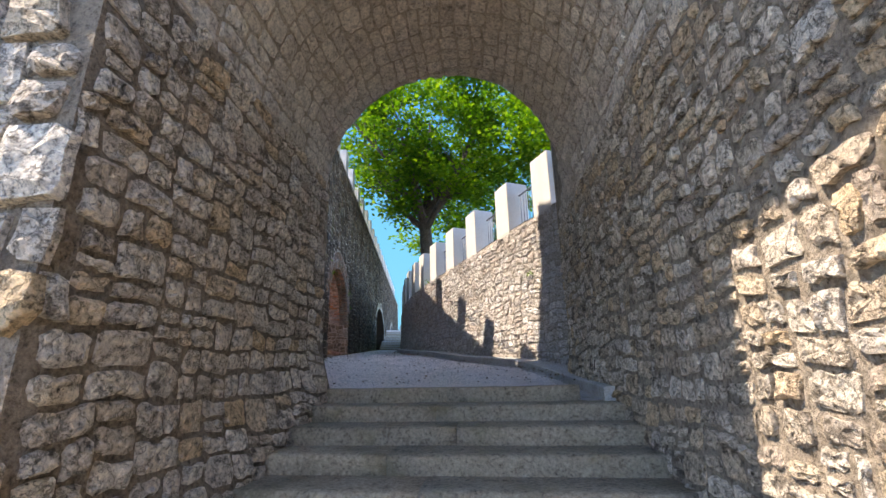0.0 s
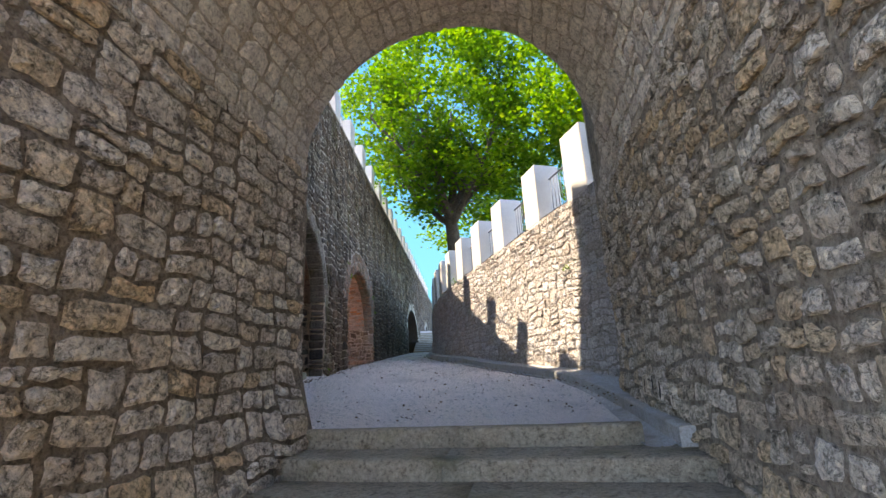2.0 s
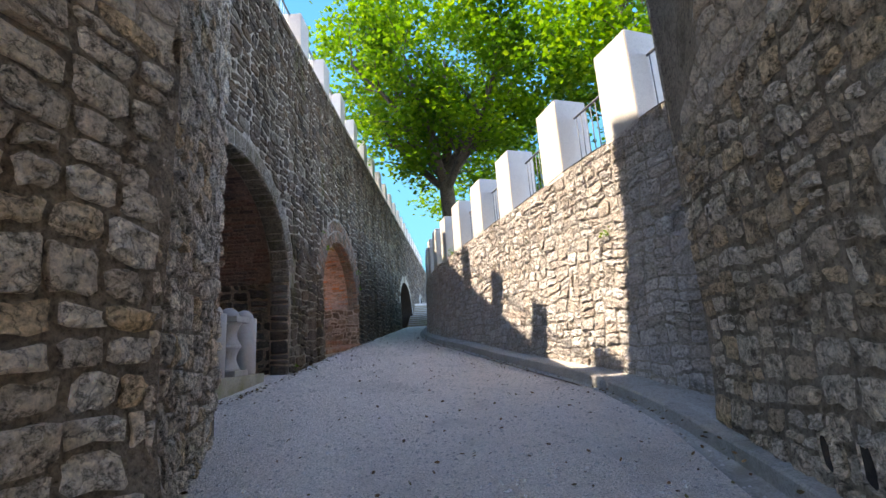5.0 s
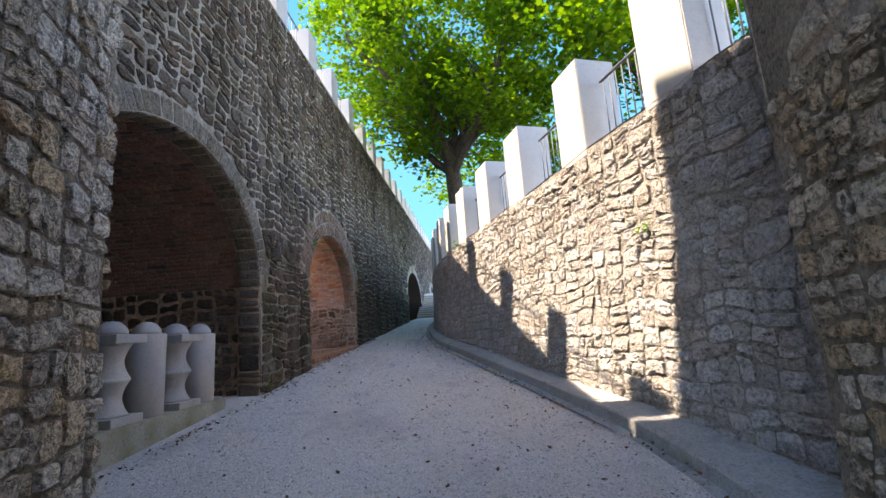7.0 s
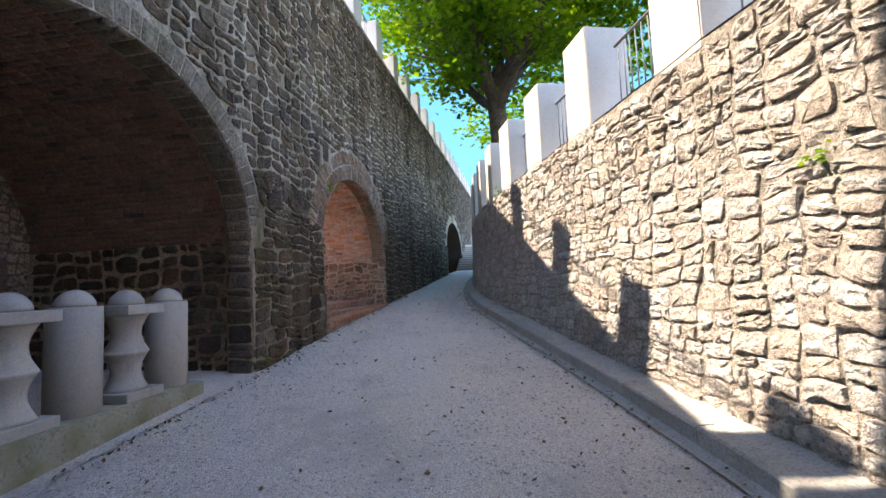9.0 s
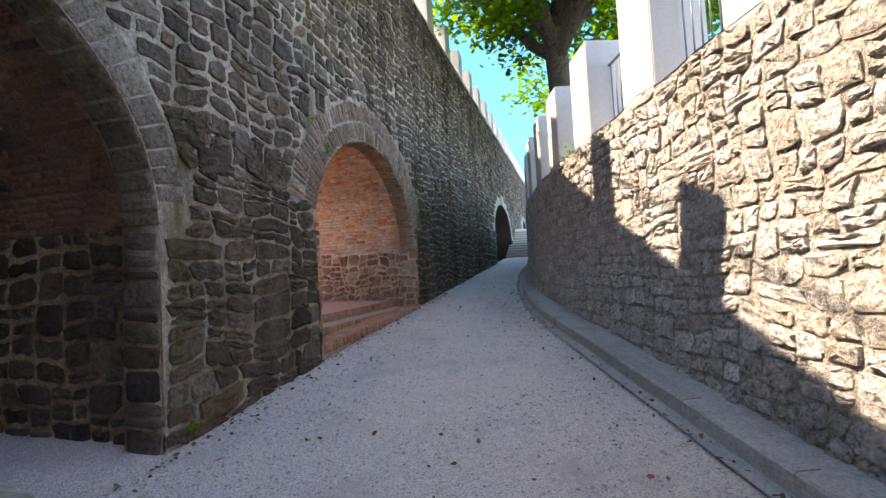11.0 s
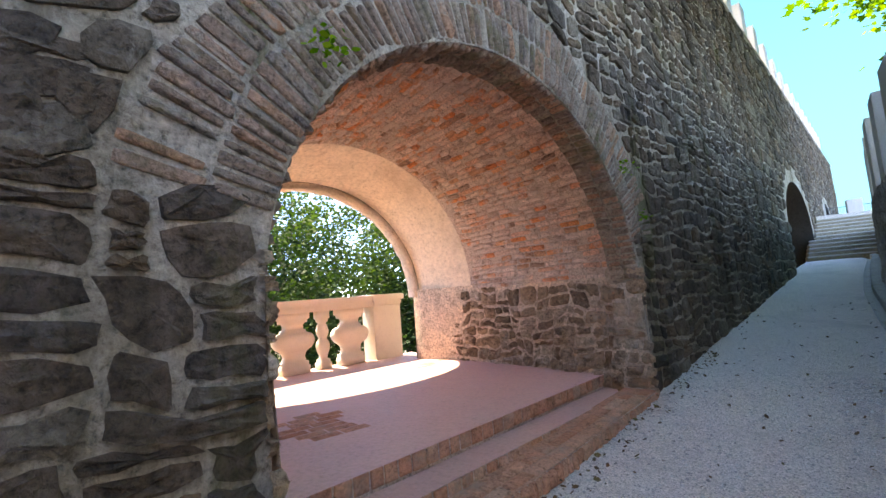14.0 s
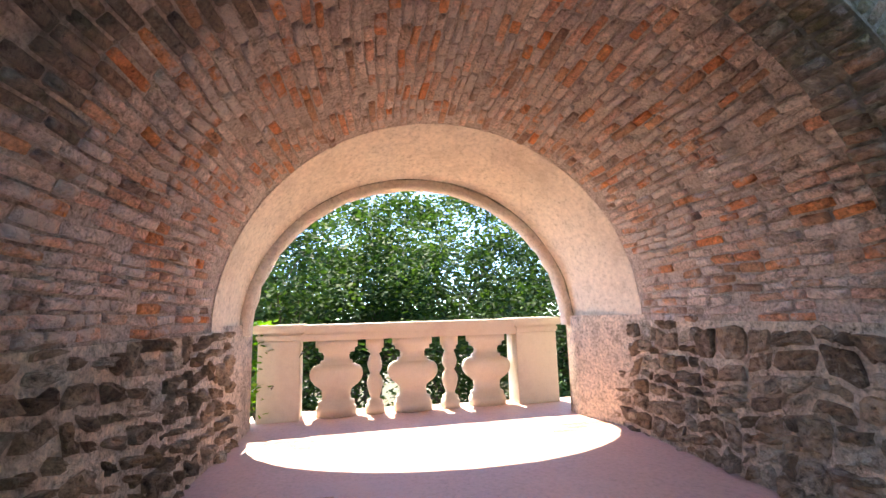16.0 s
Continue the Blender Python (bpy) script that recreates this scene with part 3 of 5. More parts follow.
grid("upper_side", lambda y, z: Vector((-0.95, y, z)), [5.0, 7.0, 8.95], [8.0, 11, 13.0], M_TUN_MORTAR, tower)

# pier between the passage and the arcade
PIER = [T(UL, 5.36), Vector((-0.50, 6.6, 0)), Vector((-0.72, 7.92, 0))]
w_p = setting("pier", "rough toothed rubble pier beside the first arch", "pier")


def pier_P(s, z, d=0.0):
    a, b = (PIER[0], PIER[1]) if s < 1 else (PIER[1], PIER[2])
    p = a.lerp(b, s if s < 1 else s - 1)
    t = (b - a).normalized()
    nrm = Vector((t.y, -t.x, 0))
    base = left_batter(z, 5.3) * max(0.0, 1 - s * 1.5)
    return Vector((p.x, p.y, z)) + nrm * (d + base - 0.012 * (z - 2))


grid("mortar", lambda s, z: pier_P(s, z), steps_of(0, 2, 0.2), steps_of(1.0, 13.0, 0.5), M_TUN_MORTAR, w_p)
grid("return_face", lambda q, z: pier_P(2, z) + Vector((-q, 0.02 * q, 0)), [0, 0.3, 0.8, 4.0], [1.0, 3, 6, 13.0], M_TUN_MORTAR, w_p, flip=True)

grid("return", lambda j, z: tl(5.43, z).lerp(pier_P(0.12, z, -0.02), j), [0, 1], steps_of(0.8, 4.2, 0.2), M_TUN_MORTAR, w_p)

# steps of worn stone
stair = setting("stairs", "broad worn stone steps with crushed edges in the gate passage", "stairs")
NST, RISE, TREAD = 10, 0.165, 0.46


def step_v(k, u):
    return 5.29 - TREAD * k - 0.05 * (u + 2.0) + 0.03 * noise.noise((u * 0.8, k * 2.7, 1))


def step_block(k, zt, ua, ub, dz):
    n = 6
    V, F = [], []
    for i in range(n + 1):
        u = ua + (ub - ua) * i / n
        v0 = step_v(k, u)
        jag = 0.022 * noise.noise((u * 2.1, k * 3.3, 0)) + 0.014 * noise.noise((u * 8, k, 5)) + (0.012 if i in (0, n) else 0)
        wear = 0.012 * math.cos((u - UC) / UH * 1.4) + 0.008 * noise.noise((u * 6, k, 9)) + dz
        V += [T(u, v0 + 0.03, zt - RISE - 0.06), T(u, v0 + jag + 0.005, zt - 0.035 - wear), T(u, v0 + jag + 0.012, zt - 0.012 - wear), T(u, v0 + jag + 0.04, zt - wear), T(u, v0 + (0.25 if k else 0.14), zt - wear * 0.6), T(u, v0 + (TREAD + 0.12 if k else 0.19), zt + (0.004 if k else -0.06))]
    for i in range(n):
        for j in range(5):
            F.append((i * 6 + j, (i + 1) * 6 + j, (i + 1) * 6 + j + 1, i * 6 + j + 1))
    F += [(0, 1, 2, 3, 4, 5), tuple(n * 6 + j for j in (5, 4, 3, 2, 1, 0))]
    mesh_ob("step_block", V, F, M_STEP, stair)


for k in range(NST):
    zt = 1.41 - RISE * k
    ul, ur = UL + 0.05, (UR + 0.02 if k else 0.98)
    rr = random.Random(40 + k)
    cuts = [ul]
    while cuts[-1] < ur - 0.9:
        cuts.append(cuts[-1] + rr.uniform(1.1, 2.0))
    cuts[-1] = ur
    for ua, ub in zip(cuts, cuts[1:]):
        step_block(k, zt, ua + 0.003, ub - 0.003, rr.uniform(-0.008, 0.008))
fore = grid("pavement", lambda u, v: T(u, v, 1.41 - RISE * NST - 0.004), [-9, -4, UL, UC, UR + 0.1], [-14, -7, -3, 0.3, 1.1], M_STEP)
tagged(fore, "worn stone paving below the gate steps", "paving", kind="structure")

# ---- arcade wall, west of the lane ----
w_l = setting("wall_west", "tall dark rubble wall with mossy grey mortar and arches", "wall")


def lw_P(y, z, d=0.0):
    return Vector((lw_x(y, z), y, z)) + LW_N * d


def arcade_sheet():
    V, F = [], []
    ys = set(round(y, 3) for y in steps_of(6.5, 62, 0.5))
    for c, half, sp, cr in ARCHES:
        ys |= set(round(c - half * math.cos(math.pi * i / 32), 4) for i in range(33))
    ys = sorted(ys)
    for a, b in zip(ys, ys[1:]):
        m = (a + b) / 2
        A = next((q for q in ARCHES if abs(m - q[0]) < q[1]), None)
        lo = [gz(a) - 0.4, gz(b) - 0.4]
        if A:
            lo = [arch_z(A, a) or A[2], arch_z(A, b) or A[2]]
        k = len(V)
        for f in (0, 0.25, 0.5, 0.75, 1):
            V += [lw_P(a, lo[0] + (lw_top(a) - lo[0]) * f), lw_P(b, lo[1] + (lw_top(b) - lo[1]) * f)]
        F += [(k + 2 * i, k + 2 * i + 1, k + 2 * i + 3, k + 2 * i + 2) for i in range(4)]
    return V, F


V, F = arcade_sheet()
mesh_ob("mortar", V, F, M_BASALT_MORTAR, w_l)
grid("walkway", lambda y, q: (lw_x(y, 9) - q, y, lw_top(y) - 0.02), steps_of(6.5, 62, 3), [-0.03, 1.5, 4.3], M_CONC, w_l)


# outer face of the arcade, open only at the second arch
AXI = Vector((-0.955, 0.296, 0))                     # into the alcove
ALN = Vector((0.296, 0.955, 0))                      # across the alcove
AL0 = Vector((lw_x(16.24) - 0.0, 16.24, 0))          # middle of its mouth


def alc(p, q, z):
    """Alcove: p across (towards the far side +), q inwards."""
    v = AL0 + ALN * p + AXI * q
    return Vector((v.x, v.y, z))


def q_mouth(p):
    """Depth at which the lane wall's face lies, for a place across."""
    return -p * (ALN.dot(LW_N)) / AXI.dot(LW_N)


def q_out(p):
    return 4.02 + 0.06 * p


OUT_H, OUT_SP, OUT_CR, OUT_C = 1.80, 3.74, 5.40, -0.13


def outer_sheet():
    V, F = [], []
    ps = sorted(set([-9, -6, -4, -3, 3, 4, 6, 9] + [round(OUT_C - OUT_H * math.cos(math.pi * i / 32), 4) for i in range(33)]))
    for a, b in zip(ps, ps[1:]):
        m = (a + b) / 2
        lo = [-3.0, -3.0]
        if abs(m - OUT_C) < OUT_H:
            lo = [OUT_SP + (OUT_CR - OUT_SP) * math.sqrt(max(0, 1 - ((x - OUT_C) / OUT_H) ** 2)) for x in (a, b)]
        k = len(V)
        V += [alc(a, q_out(a), lo[0]), alc(b, q_out(b), lo[1]), alc(a, q_out(a), 9.5), alc(b, q_out(b), 9.5)]
        F.append((k, k + 1, k + 3, k + 2))
        if abs(m - OUT_C) < OUT_H:
            k = len(V)
            V += [alc(a, q_out(a), -3), alc(b, q_out(b), -3), alc(a, q_out(a), 2.7), alc(b, q_out(b), 2.7)]
            F.append((k, k + 1, k + 3, k + 2))
    return V, F


V, F = outer_sheet()
mesh_ob("outer_face", V, F, M_BASALT_MORTAR, w_l)

# ---- alcove of the second arch ----
FLOOR2 = 2.745
VR, VSP, VCR = 1.98, 3.80, 5.74                    # brick vault: half width, springing, crown
w_al = setting("wall_alcove", "brown rubble side walls of the arched alcove", "wall")
vault2 = setting("vault_alcove", "limewashed red brick barrel vault of the alcove", "vault")


def side_P(sign, q, z, d=0.0):
    bulge = 0.05 * max(0, 1 - (z - FLOOR2) / 0.9)
    return alc(sign * (VR - 0.02 - d - bulge), q, z)


for sg in (-1, 1):
    qm = q_mouth(sg * VR)
    grid("mortar", lambda q, z, sg=sg: side_P(sg, q, z), steps_of(qm, q_out(sg * VR), 0.3), steps_of(1.9, VSP, 0.2), M_ALC_MORTAR, w_al, flip=sg > 0)


def v2(a, q, d=0.0):
    """Angle 0 at the near springing to pi at the far one."""
    return alc(-(VR - d) * math.cos(a), q, VSP + (VCR - VSP - d) * math.sin(a))


grid("mortar", lambda i, j: v2(math.pi * i / 40, q_mouth(-VR * math.cos(math.pi * i / 40)) + 0.30 + (3.05 - q_mouth(-VR * math.cos(math.pi * i / 40)) - 0.30) * j), list(range(41)), [0, 0.25, 0.5, 0.75, 1], M_BRICK_MORTAR, vault2)
# ring of the mouth, narrower than the vault, with its soffit
A2 = ARCHES[1]


def mouth(i, q):
    y = A2[0] - A2[1] * math.cos(math.pi * i / 40)
    z = A2[2] + (A2[3] - A2[2]) * math.sin(math.pi * i / 40)
    return lw_P(y, z) - LW_N * q


ring2 = setting("arch_ring", "weathered mossy brick ring of the second arch", "arch")
grid("soffit", mouth, list(range(41)), [0, 0.15, 0.32], M_BASALT_MORTAR, ring2)
grid("rear_edge", lambda i, j: mouth(i, 0.32).lerp(v2(math.pi * i / 40, q_mouth(-VR * math.cos(math.pi * i / 40)) + 0.32, -0.02), j), list(range(41)), [0, 1], M_BRICK_RING, ring2)
for sg in (0, 40):
    grid("jamb", lambda z, q, sg=sg: Vector((mouth(sg, q).x, mouth(sg, q).y, z)), steps_of(2.0, A2[2], 0.3), [0, 0.15, 0.32], M_ALC_MORTAR, ring2)
# plastered band and outer opening
band = setting("plaster_arch", "cream plastered inner arch with flaked lower edge", "arch")
PB, PSP, PCR = VR - 0.012, VSP, VCR - 0.012


def pb(i, q):
    f = (q - 3.0) / 1.0
    a = math.pi * i / 40
    hw = PB + (OUT_H + 0.05 - PB) * f
    zc = PCR + (OUT_CR + 0.05 - PCR) * f
    sp = PSP + (OUT_SP - PSP) * f
    p = OUT_C * f - hw * math.cos(a)
    rough = 0.012 * noise.noise((i * 0.35, q * 3, 2))
    return alc(p + rough, q if f < 0.9 else q_out(p) - 0.12, sp + (zc - sp) * math.sin(a) + rough)


grid("band", pb, list(range(41)), [2.98, 3.2, 3.45, 3.7, 3.95], M_PLASTER, band)


def lip(i, j):
    a = math.pi * i / 40
    r = 0.025 * noise.noise((i * 0.9, j * 2, 7))
    hw = OUT_H + (0.05 if j == 0 else -0.03) + r
    p = OUT_C - hw * math.cos(a)
    return alc(p, q_out(p) - 0.12 + 0.2 * max(0, j - 1) - (0.02 if j == 1 else 0), OUT_SP + (OUT_CR - OUT_SP + (0.05 if j == 0 else -0.03) + r) * math.sin(a))


grid("opening_edge", lip, list(range(41)), [0, 1, 2], M_PLASTER, band)
for sg in (-1, 1):
    grid("jamb", lambda z, q, sg=sg: alc(sg * (VR - (VR - OUT_H - sg * OUT_C) * max(0, min(1, (q - 3.0) / 0.9))), q, z), steps_of(2.0, 3.85, 0.3), [2.95, 3.2, 3.5, 3.9, 4.1], M_ALC_MORTAR, band)

# floor and two low brick steps
alc_floor = setting("floor_alcove", "smooth pinkish terracotta floor of the alcove", "floor")


def fl_front(p):
    return q_mouth(p) + 0.56


def tread_z(p):
    return 2.46 + 0.045 * (p + 2)


grid("screed", lambda p, j: alc(p, fl_front(p) + (4.95 - fl_front(p)) * j, FLOOR2 - 0.004), steps_of(-2.1, 2.1, 0.2), [0, 0.02, 0.3, 0.6, 1], M_TERRA, alc_floor)
grid("riser", lambda p, j: alc(p, fl_front(p) + 0.02, FLOOR2 - 0.006 - 0.3 * j), steps_of(-2.0, 2.0, 0.2), [0, 1], M_BRICK_MORTAR, alc_floor)
grid("tread", lambda p, j: alc(p, q_mouth(p) + 0.30 + 0.29 * j, 2.60), steps_of(-1.95, 1.95, 0.2), [0, 1], M_TERRA, alc_floor)
grid("riser", lambda p, j: alc(p, q_mouth(p) + 0.31, 2.598 - 0.3 * j), steps_of(-1.95, 1.95, 0.2), [0, 1], M_BRICK_MORTAR, alc_floor)
grid("tread", lambda p, j: alc(p, q_mouth(p) - 0.02 + 0.34 * j, tread_z(p)), steps_of(-1.95, 1.95, 0.2), [0, 1], M_TERRA_BRICK, alc_floor)
grid("riser", lambda p, j: alc(p, q_mouth(p) - 0.01, tread_z(p) - 0.004 - 0.4 * j), steps_of(-1.95, 1.95, 0.2), [0, 1], M_BRICK_MORTAR, alc_floor)
grid("outer_edge", lambda p, j: alc(p, 4.9, FLOOR2 - 0.3 * j), steps_of(-2.1, 2.1, 0.5), [0, 1], M_CONC, alc_floor)

# ---- first arch: dark brick room ----
room = setting("vault_arcade", "dark brick vault behind the first arch", "vault")
A1 = ARCHES[0]


def rm(i, q, grow=0.12):
    a = math.pi * i / 32
    y = A1[0] - (A1[1] + grow) * math.cos(a)
    z = A1[2] + (A1[3] + grow - A1[2]) * math.sin(a)
    p = lw_P(y, z)
    return Vector((p.x, p.y, z)) + Vector((-0.987, 0.16, 0)) * q


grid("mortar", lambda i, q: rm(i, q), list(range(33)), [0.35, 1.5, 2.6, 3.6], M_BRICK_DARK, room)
grid("soffit", lambda i, q: rm(i, q, 0.0), list(range(33)), [0.0, 0.2, 0.36], M_BASALT_MORTAR, room)
grid("rear_edge", lambda i, j: rm(i, 0.36, 0.12 * j), list(range(33)), [0, 1], M_BASALT_MORTAR, room)
for i in (0, 32):
    grid("side_wall", lambda q, z, i=i: Vector((rm(i, q, 0.12 if q > 0.36 else 0.0).x, rm(i, q, 0.12 if q > 0.36 else 0.0).y, z)), [0, 0.36, 0.361, 1.5, 3.6], steps_of(1.2, A1[2], 0.4), M_ALC_MORTAR, room)
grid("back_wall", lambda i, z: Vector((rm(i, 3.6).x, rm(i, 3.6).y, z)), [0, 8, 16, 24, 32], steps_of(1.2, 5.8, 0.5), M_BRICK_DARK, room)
ROOM_B = lambda s, z, d=0.0: Vector((rm(s / 4.0 * 32, 3.6).x + 0.987 * d, rm(s / 4.0 * 32, 3.6).y, z))
grid("floor", lambda i, q: Vector((rm(i, q).x, rm(i, q).y, gz(rm(i, q).y) + 0.0)), list(range(0, 33, 2)), [-0.1, 1.5, 3.6], M_GRAVEL, room)
# far arches: inner faces coloured near-black in place of the shade inside
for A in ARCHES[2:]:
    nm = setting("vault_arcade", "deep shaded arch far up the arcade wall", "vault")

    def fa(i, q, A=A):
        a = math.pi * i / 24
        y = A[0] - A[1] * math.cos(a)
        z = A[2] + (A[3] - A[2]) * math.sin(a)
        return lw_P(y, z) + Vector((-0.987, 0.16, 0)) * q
    grid("soffit", fa, list(range(25)), [0, 1, 4.2], M_DEEP_SHADE, nm)
    grid("back_wall", lambda i, z, fa=fa: Vector((fa(i, 4.2).x, fa(i, 4.2).y, z)), [0, 12, 24], [2, 5, 8], M_DEEP_SHADE, nm)
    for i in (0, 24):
        grid("side_wall", lambda q, z, i=i, fa=fa: Vector((fa(i, q).x, fa(i, q).y, z)), [0, 4.2], [2, A[2]], M_DEEP_SHADE, nm)

# ---- lower wall, east of the lane ----
w_r = setting("wall_east", "sunlit pale limestone rubble wall below the parapet", "wall")


def rw_P(y, z, d=0.0):
    n = rw_n(y)
    return Vector((rw_x(y), y, z)) + n * (d + 0.10 * max(0, 3.7 - z))


def rw_top(y):
    return WALL_TOP + 0.05 * noise.noise((y * 1.7, 2, 3)) + 0.03 * noise.noise((y * 5, 1, 3))


grid("mortar", lambda y, f: rw_P(y, gz(y) - 0.3 + (rw_top(y) - gz(y) + 0.3) * f), steps_of(6.4, 44, 0.25), [0, 0.2, 0.4, 0.6, 0.8, 1], M_LANE_MORTAR, w_r)
grid("coping", lambda y, q: rw_P(y, rw_top(y) + 0.01) - rw_n(y) * q, steps_of(6.4, 44, 0.25), [-0.01, 0.3, 0.8], M_LANE_MORTAR, w_r)
grid("rear_face", lambda y, z: Vector((rw_x(y) + 0.75, y, z)), [6.4, 12, 20, 30, 44], [3.5, WALL_TOP], M_LANE_MORTAR, w_r)

# kerb and concrete gutter
kerb = setting("kerb", "pale concrete kerb along the foot of the wall", "kerb")
ky = 4.42
rk = random.Random(5)
while ky < 34:
    ln = rk.uniform(0.95, 1.05)
    y0, y1 = ky + 0.006, ky + ln - 0.006
    V, F = [], []
    for i in range(4):
        y = y0 + (y1 - y0) * i / 3
        x, g = kb_x(y), kerb_top(y) - 0.145
        n = Vector((1, -(kb_x(y + 0.1) - kb_x(y - 0.1)) / 0.2, 0)).normalized()
        for o, z in ((0.0, -0.25), (0.0, 0.125), (0.015, 0.14), (0.15, 0.145), (0.165, 0.13), (0.165, -0.2)):
            V.append(Vector((x, y, g + z)) + n * o)
    for i in range(3):
        for j in range(5):
            F.append((i * 6 + j, i * 6 + 6 + j, i * 6 + 7 + j, i * 6 + 1 + j))
    F += [(0, 1, 2, 3, 4, 5), (23, 22, 21, 20, 19, 18)]
    mesh_ob("kerbstone", V, F, M_KERB, kerb, smooth=False)
    ky += ln


def behind_kerb(y, f):
    x0 = kb_x(y) + 0.15
    x1 = rw_x(y) + 0.05 if y > 7.3 else T(UR + 0.05, (y + AX * UR) / AY).x + (0.5 if y > 7.0 else 0)
    return (x0 + (max(x1, x0 + 0.02) - x0) * f, y, kerb_top(y) - 0.010 + 0.03 * f + 0.01 * noise.noise((f * 3, y * 3, 1)))


grid("apron", behind_kerb, steps_of(4.46, 34, 0.3), [0, 0.5, 1], M_KERB, kerb)
grid("gutter", lambda y, f: (gravel_x(y) + (kb_x(y) + 0.01 - gravel_x(y)) * f, y, gutter_z(y) + 0.006 - 0.02 * math.sin(math.pi * f)), steps_of(4.5, 34, 0.25), [0, 0.25, 0.5, 0.75, 1], M_KERB, kerb)

# far steps at the top of the lane
fstair = setting("stairs_far", "worn stone steps climbing at the end of the lane", "stairs")
for k in range(11):
    y0 = 35.2 + 0.42 * k
    z1 = gz(35.2) + 0.17 * (k + 1)
    part("step", box_bm(lw_x(y0) - 0.2, rw_x(y0) + 0.3, y0, y0 + 0.8, z1 - 0.3, z1, 0.02, 1), M_STEP, fstair)
    # pale strip added on each step edge in place of light catching it
    part("nosing", box_bm(lw_x(y0) - 0.2, rw_x(y0) + 0.3, y0 - 0.04, y0 + 0.3, z1 - 0.045, z1 + 0.004, 0.01, 1), M_CONC, fstair)
part("landing", box_bm(1.5, 9, 39.5, 62, 5.6, 5.95), M_GRAVEL, fstair)


# ---- posts and railings ----
def post_unit():
    e = new("parapet_post")
    part("shaft", box_bm(-0.30, 0.30, -0.33, 0.33, -0.06, 1.34, 0.012, 2), M_CONC, e)
    return tagged(e, "pale smooth concrete post standing on the parapet", "post", "posts along the lane wall")


def rail_unit(length):
    e = new("steel_railing")
    bm = bmesh.new()
    for z in (0.98,):
        bmesh.ops.create_cone(bm, segments=10, radius1=0.021, radius2=0.021, depth=length, cap_ends=True, matrix=Matrix.Translation((0, 0, z)) @ Matrix.Rotation(math.pi / 2, 4, "X"))
    part("handrail", bm, M_IRON, e, smooth=True)
    part("lower_rail", box_bm(-0.012, 0.012, -length / 2, length / 2, 0.08, 0.10), M_IRON, e)
    k = 8
    for i in range(k):
        y = -length / 2 + length * (i + 0.5) / k
        bm = bmesh.new()
        bmesh.ops.create_cone(bm, segments=8, radius1=0.009, radius2=0.009, depth=1.0, cap_ends=True, matrix=Matrix.Translation((0, y, 0.48)))
        part("bar", bm, M_IRON, e, smooth=True)
    return tagged(e, "grey steel railing with thin upright bars between posts", "railing", "railings along the lane wall")


POSTS_R = [8.50, 10.24, 12.22, 13.85, 15.46, 16.95, 18.35, 19.8, 21.3, 22.9, 24.5, 26.1, 27.7]
p0 = r0 = None
for y in POSTS_R:
    d = math.degrees(math.atan2(-(rw_x(y + 0.2) - rw_x(y - 0.2)), 0.4))
    m = pose(rw_x(y) + 0.30, y, WALL_TOP, 0, 0, d)
    if p0 is None:
        p0 = post_unit()
        p0.matrix_basis = m
    else:
        copy_thing(p0, m)
for a, b in zip([6.9] + POSTS_R, POSTS_R):
    y = (a + b) / 2
    d = math.degrees(math.atan2(-(rw_x(b) - rw_x(a)), b - a))
    m = pose(rw_x(y) + 0.32, y, WALL_TOP, 0, 0, d)
    if r0 is None:
        r0 = rail_unit(1.02)
        r0.matrix_basis = m
    else:
        copy_thing(r0, m)
lp0 = lr0 = None
tilt = math.degrees(math.atan2(-0.163, 1))
for i in range(24):
    y = 9.5 + 1.86 * i
    m2 = pose(lw_x(y + 0.93, 9.6) - 0.26, y + 0.93, lw_top(y + 0.93) - 0.02, 0, 0, tilt)
    if lp0 is None:
        lp0 = tagged(new("parapet_post"), "pale concrete post on top of the tall arcade wall", "post", "posts along the arcade wall")
        part("shaft", box_bm(-0.26, 0.26, -0.29, 0.29, -0.06, 0.98, 0.012, 2), M_CONC, lp0)
        lp0.matrix_basis = pose(lw_x(y, 9.6) - 0.26, y, lw_top(y), 0, 0, tilt)
        lr0 = rail_unit(1.22)
        tagged(lr0, "grey steel railing on top of the tall arcade wall", "railing", "railings along the arcade wall")
        lr0.matrix_basis = m2
    else:
        copy_thing(lp0, pose(lw_x(y, 9.6) - 0.26, y, lw_top(y), 0, 0, tilt))
        copy_thing(lr0, m2)


# ---- balustrade ----
B0, B1 = Vector((-4.89, 15.673, FLOOR2)), Vector((-4.10, 19.30, FLOOR2))
bal = new("balustrade")
bal.matrix_basis = Matrix.Translation(B0) @ Matrix.Rotation(math.atan2((B1 - B0).y, (B1 - B0).x), 4, "Z")
tagged(bal, "sand-coloured stone balustrade closing the arched alcove", "balustrade")
BL = (B1 - B0).length


def sq_profile(prof, wx, wy, power=3.2, seg=28):
    """Turned and squared body; profile of (half width, z)."""
    bm = bmesh.new()
    rings = []
    for r, z in prof:
        ring = []
        for i in range(seg):
            a = 2 * math.pi * i / seg
            c, s_ = math.cos(a), math.sin(a)
            k = (abs(c) ** power + abs(s_) ** power) ** (-1 / power)
            ring.append(bm.verts.new((r * k * c * wx, r * k * s_ * wy, z)))
        rings.append(ring)
    for a, b in zip(rings, rings[1:]):
        for i in range(seg):
            bm.faces.new((a[i], a[(i + 1) % seg], b[(i + 1) % seg], b[i]))
    bm.faces.new(rings[0][::-1])
    bm.faces.new(rings[-1])
    return bm


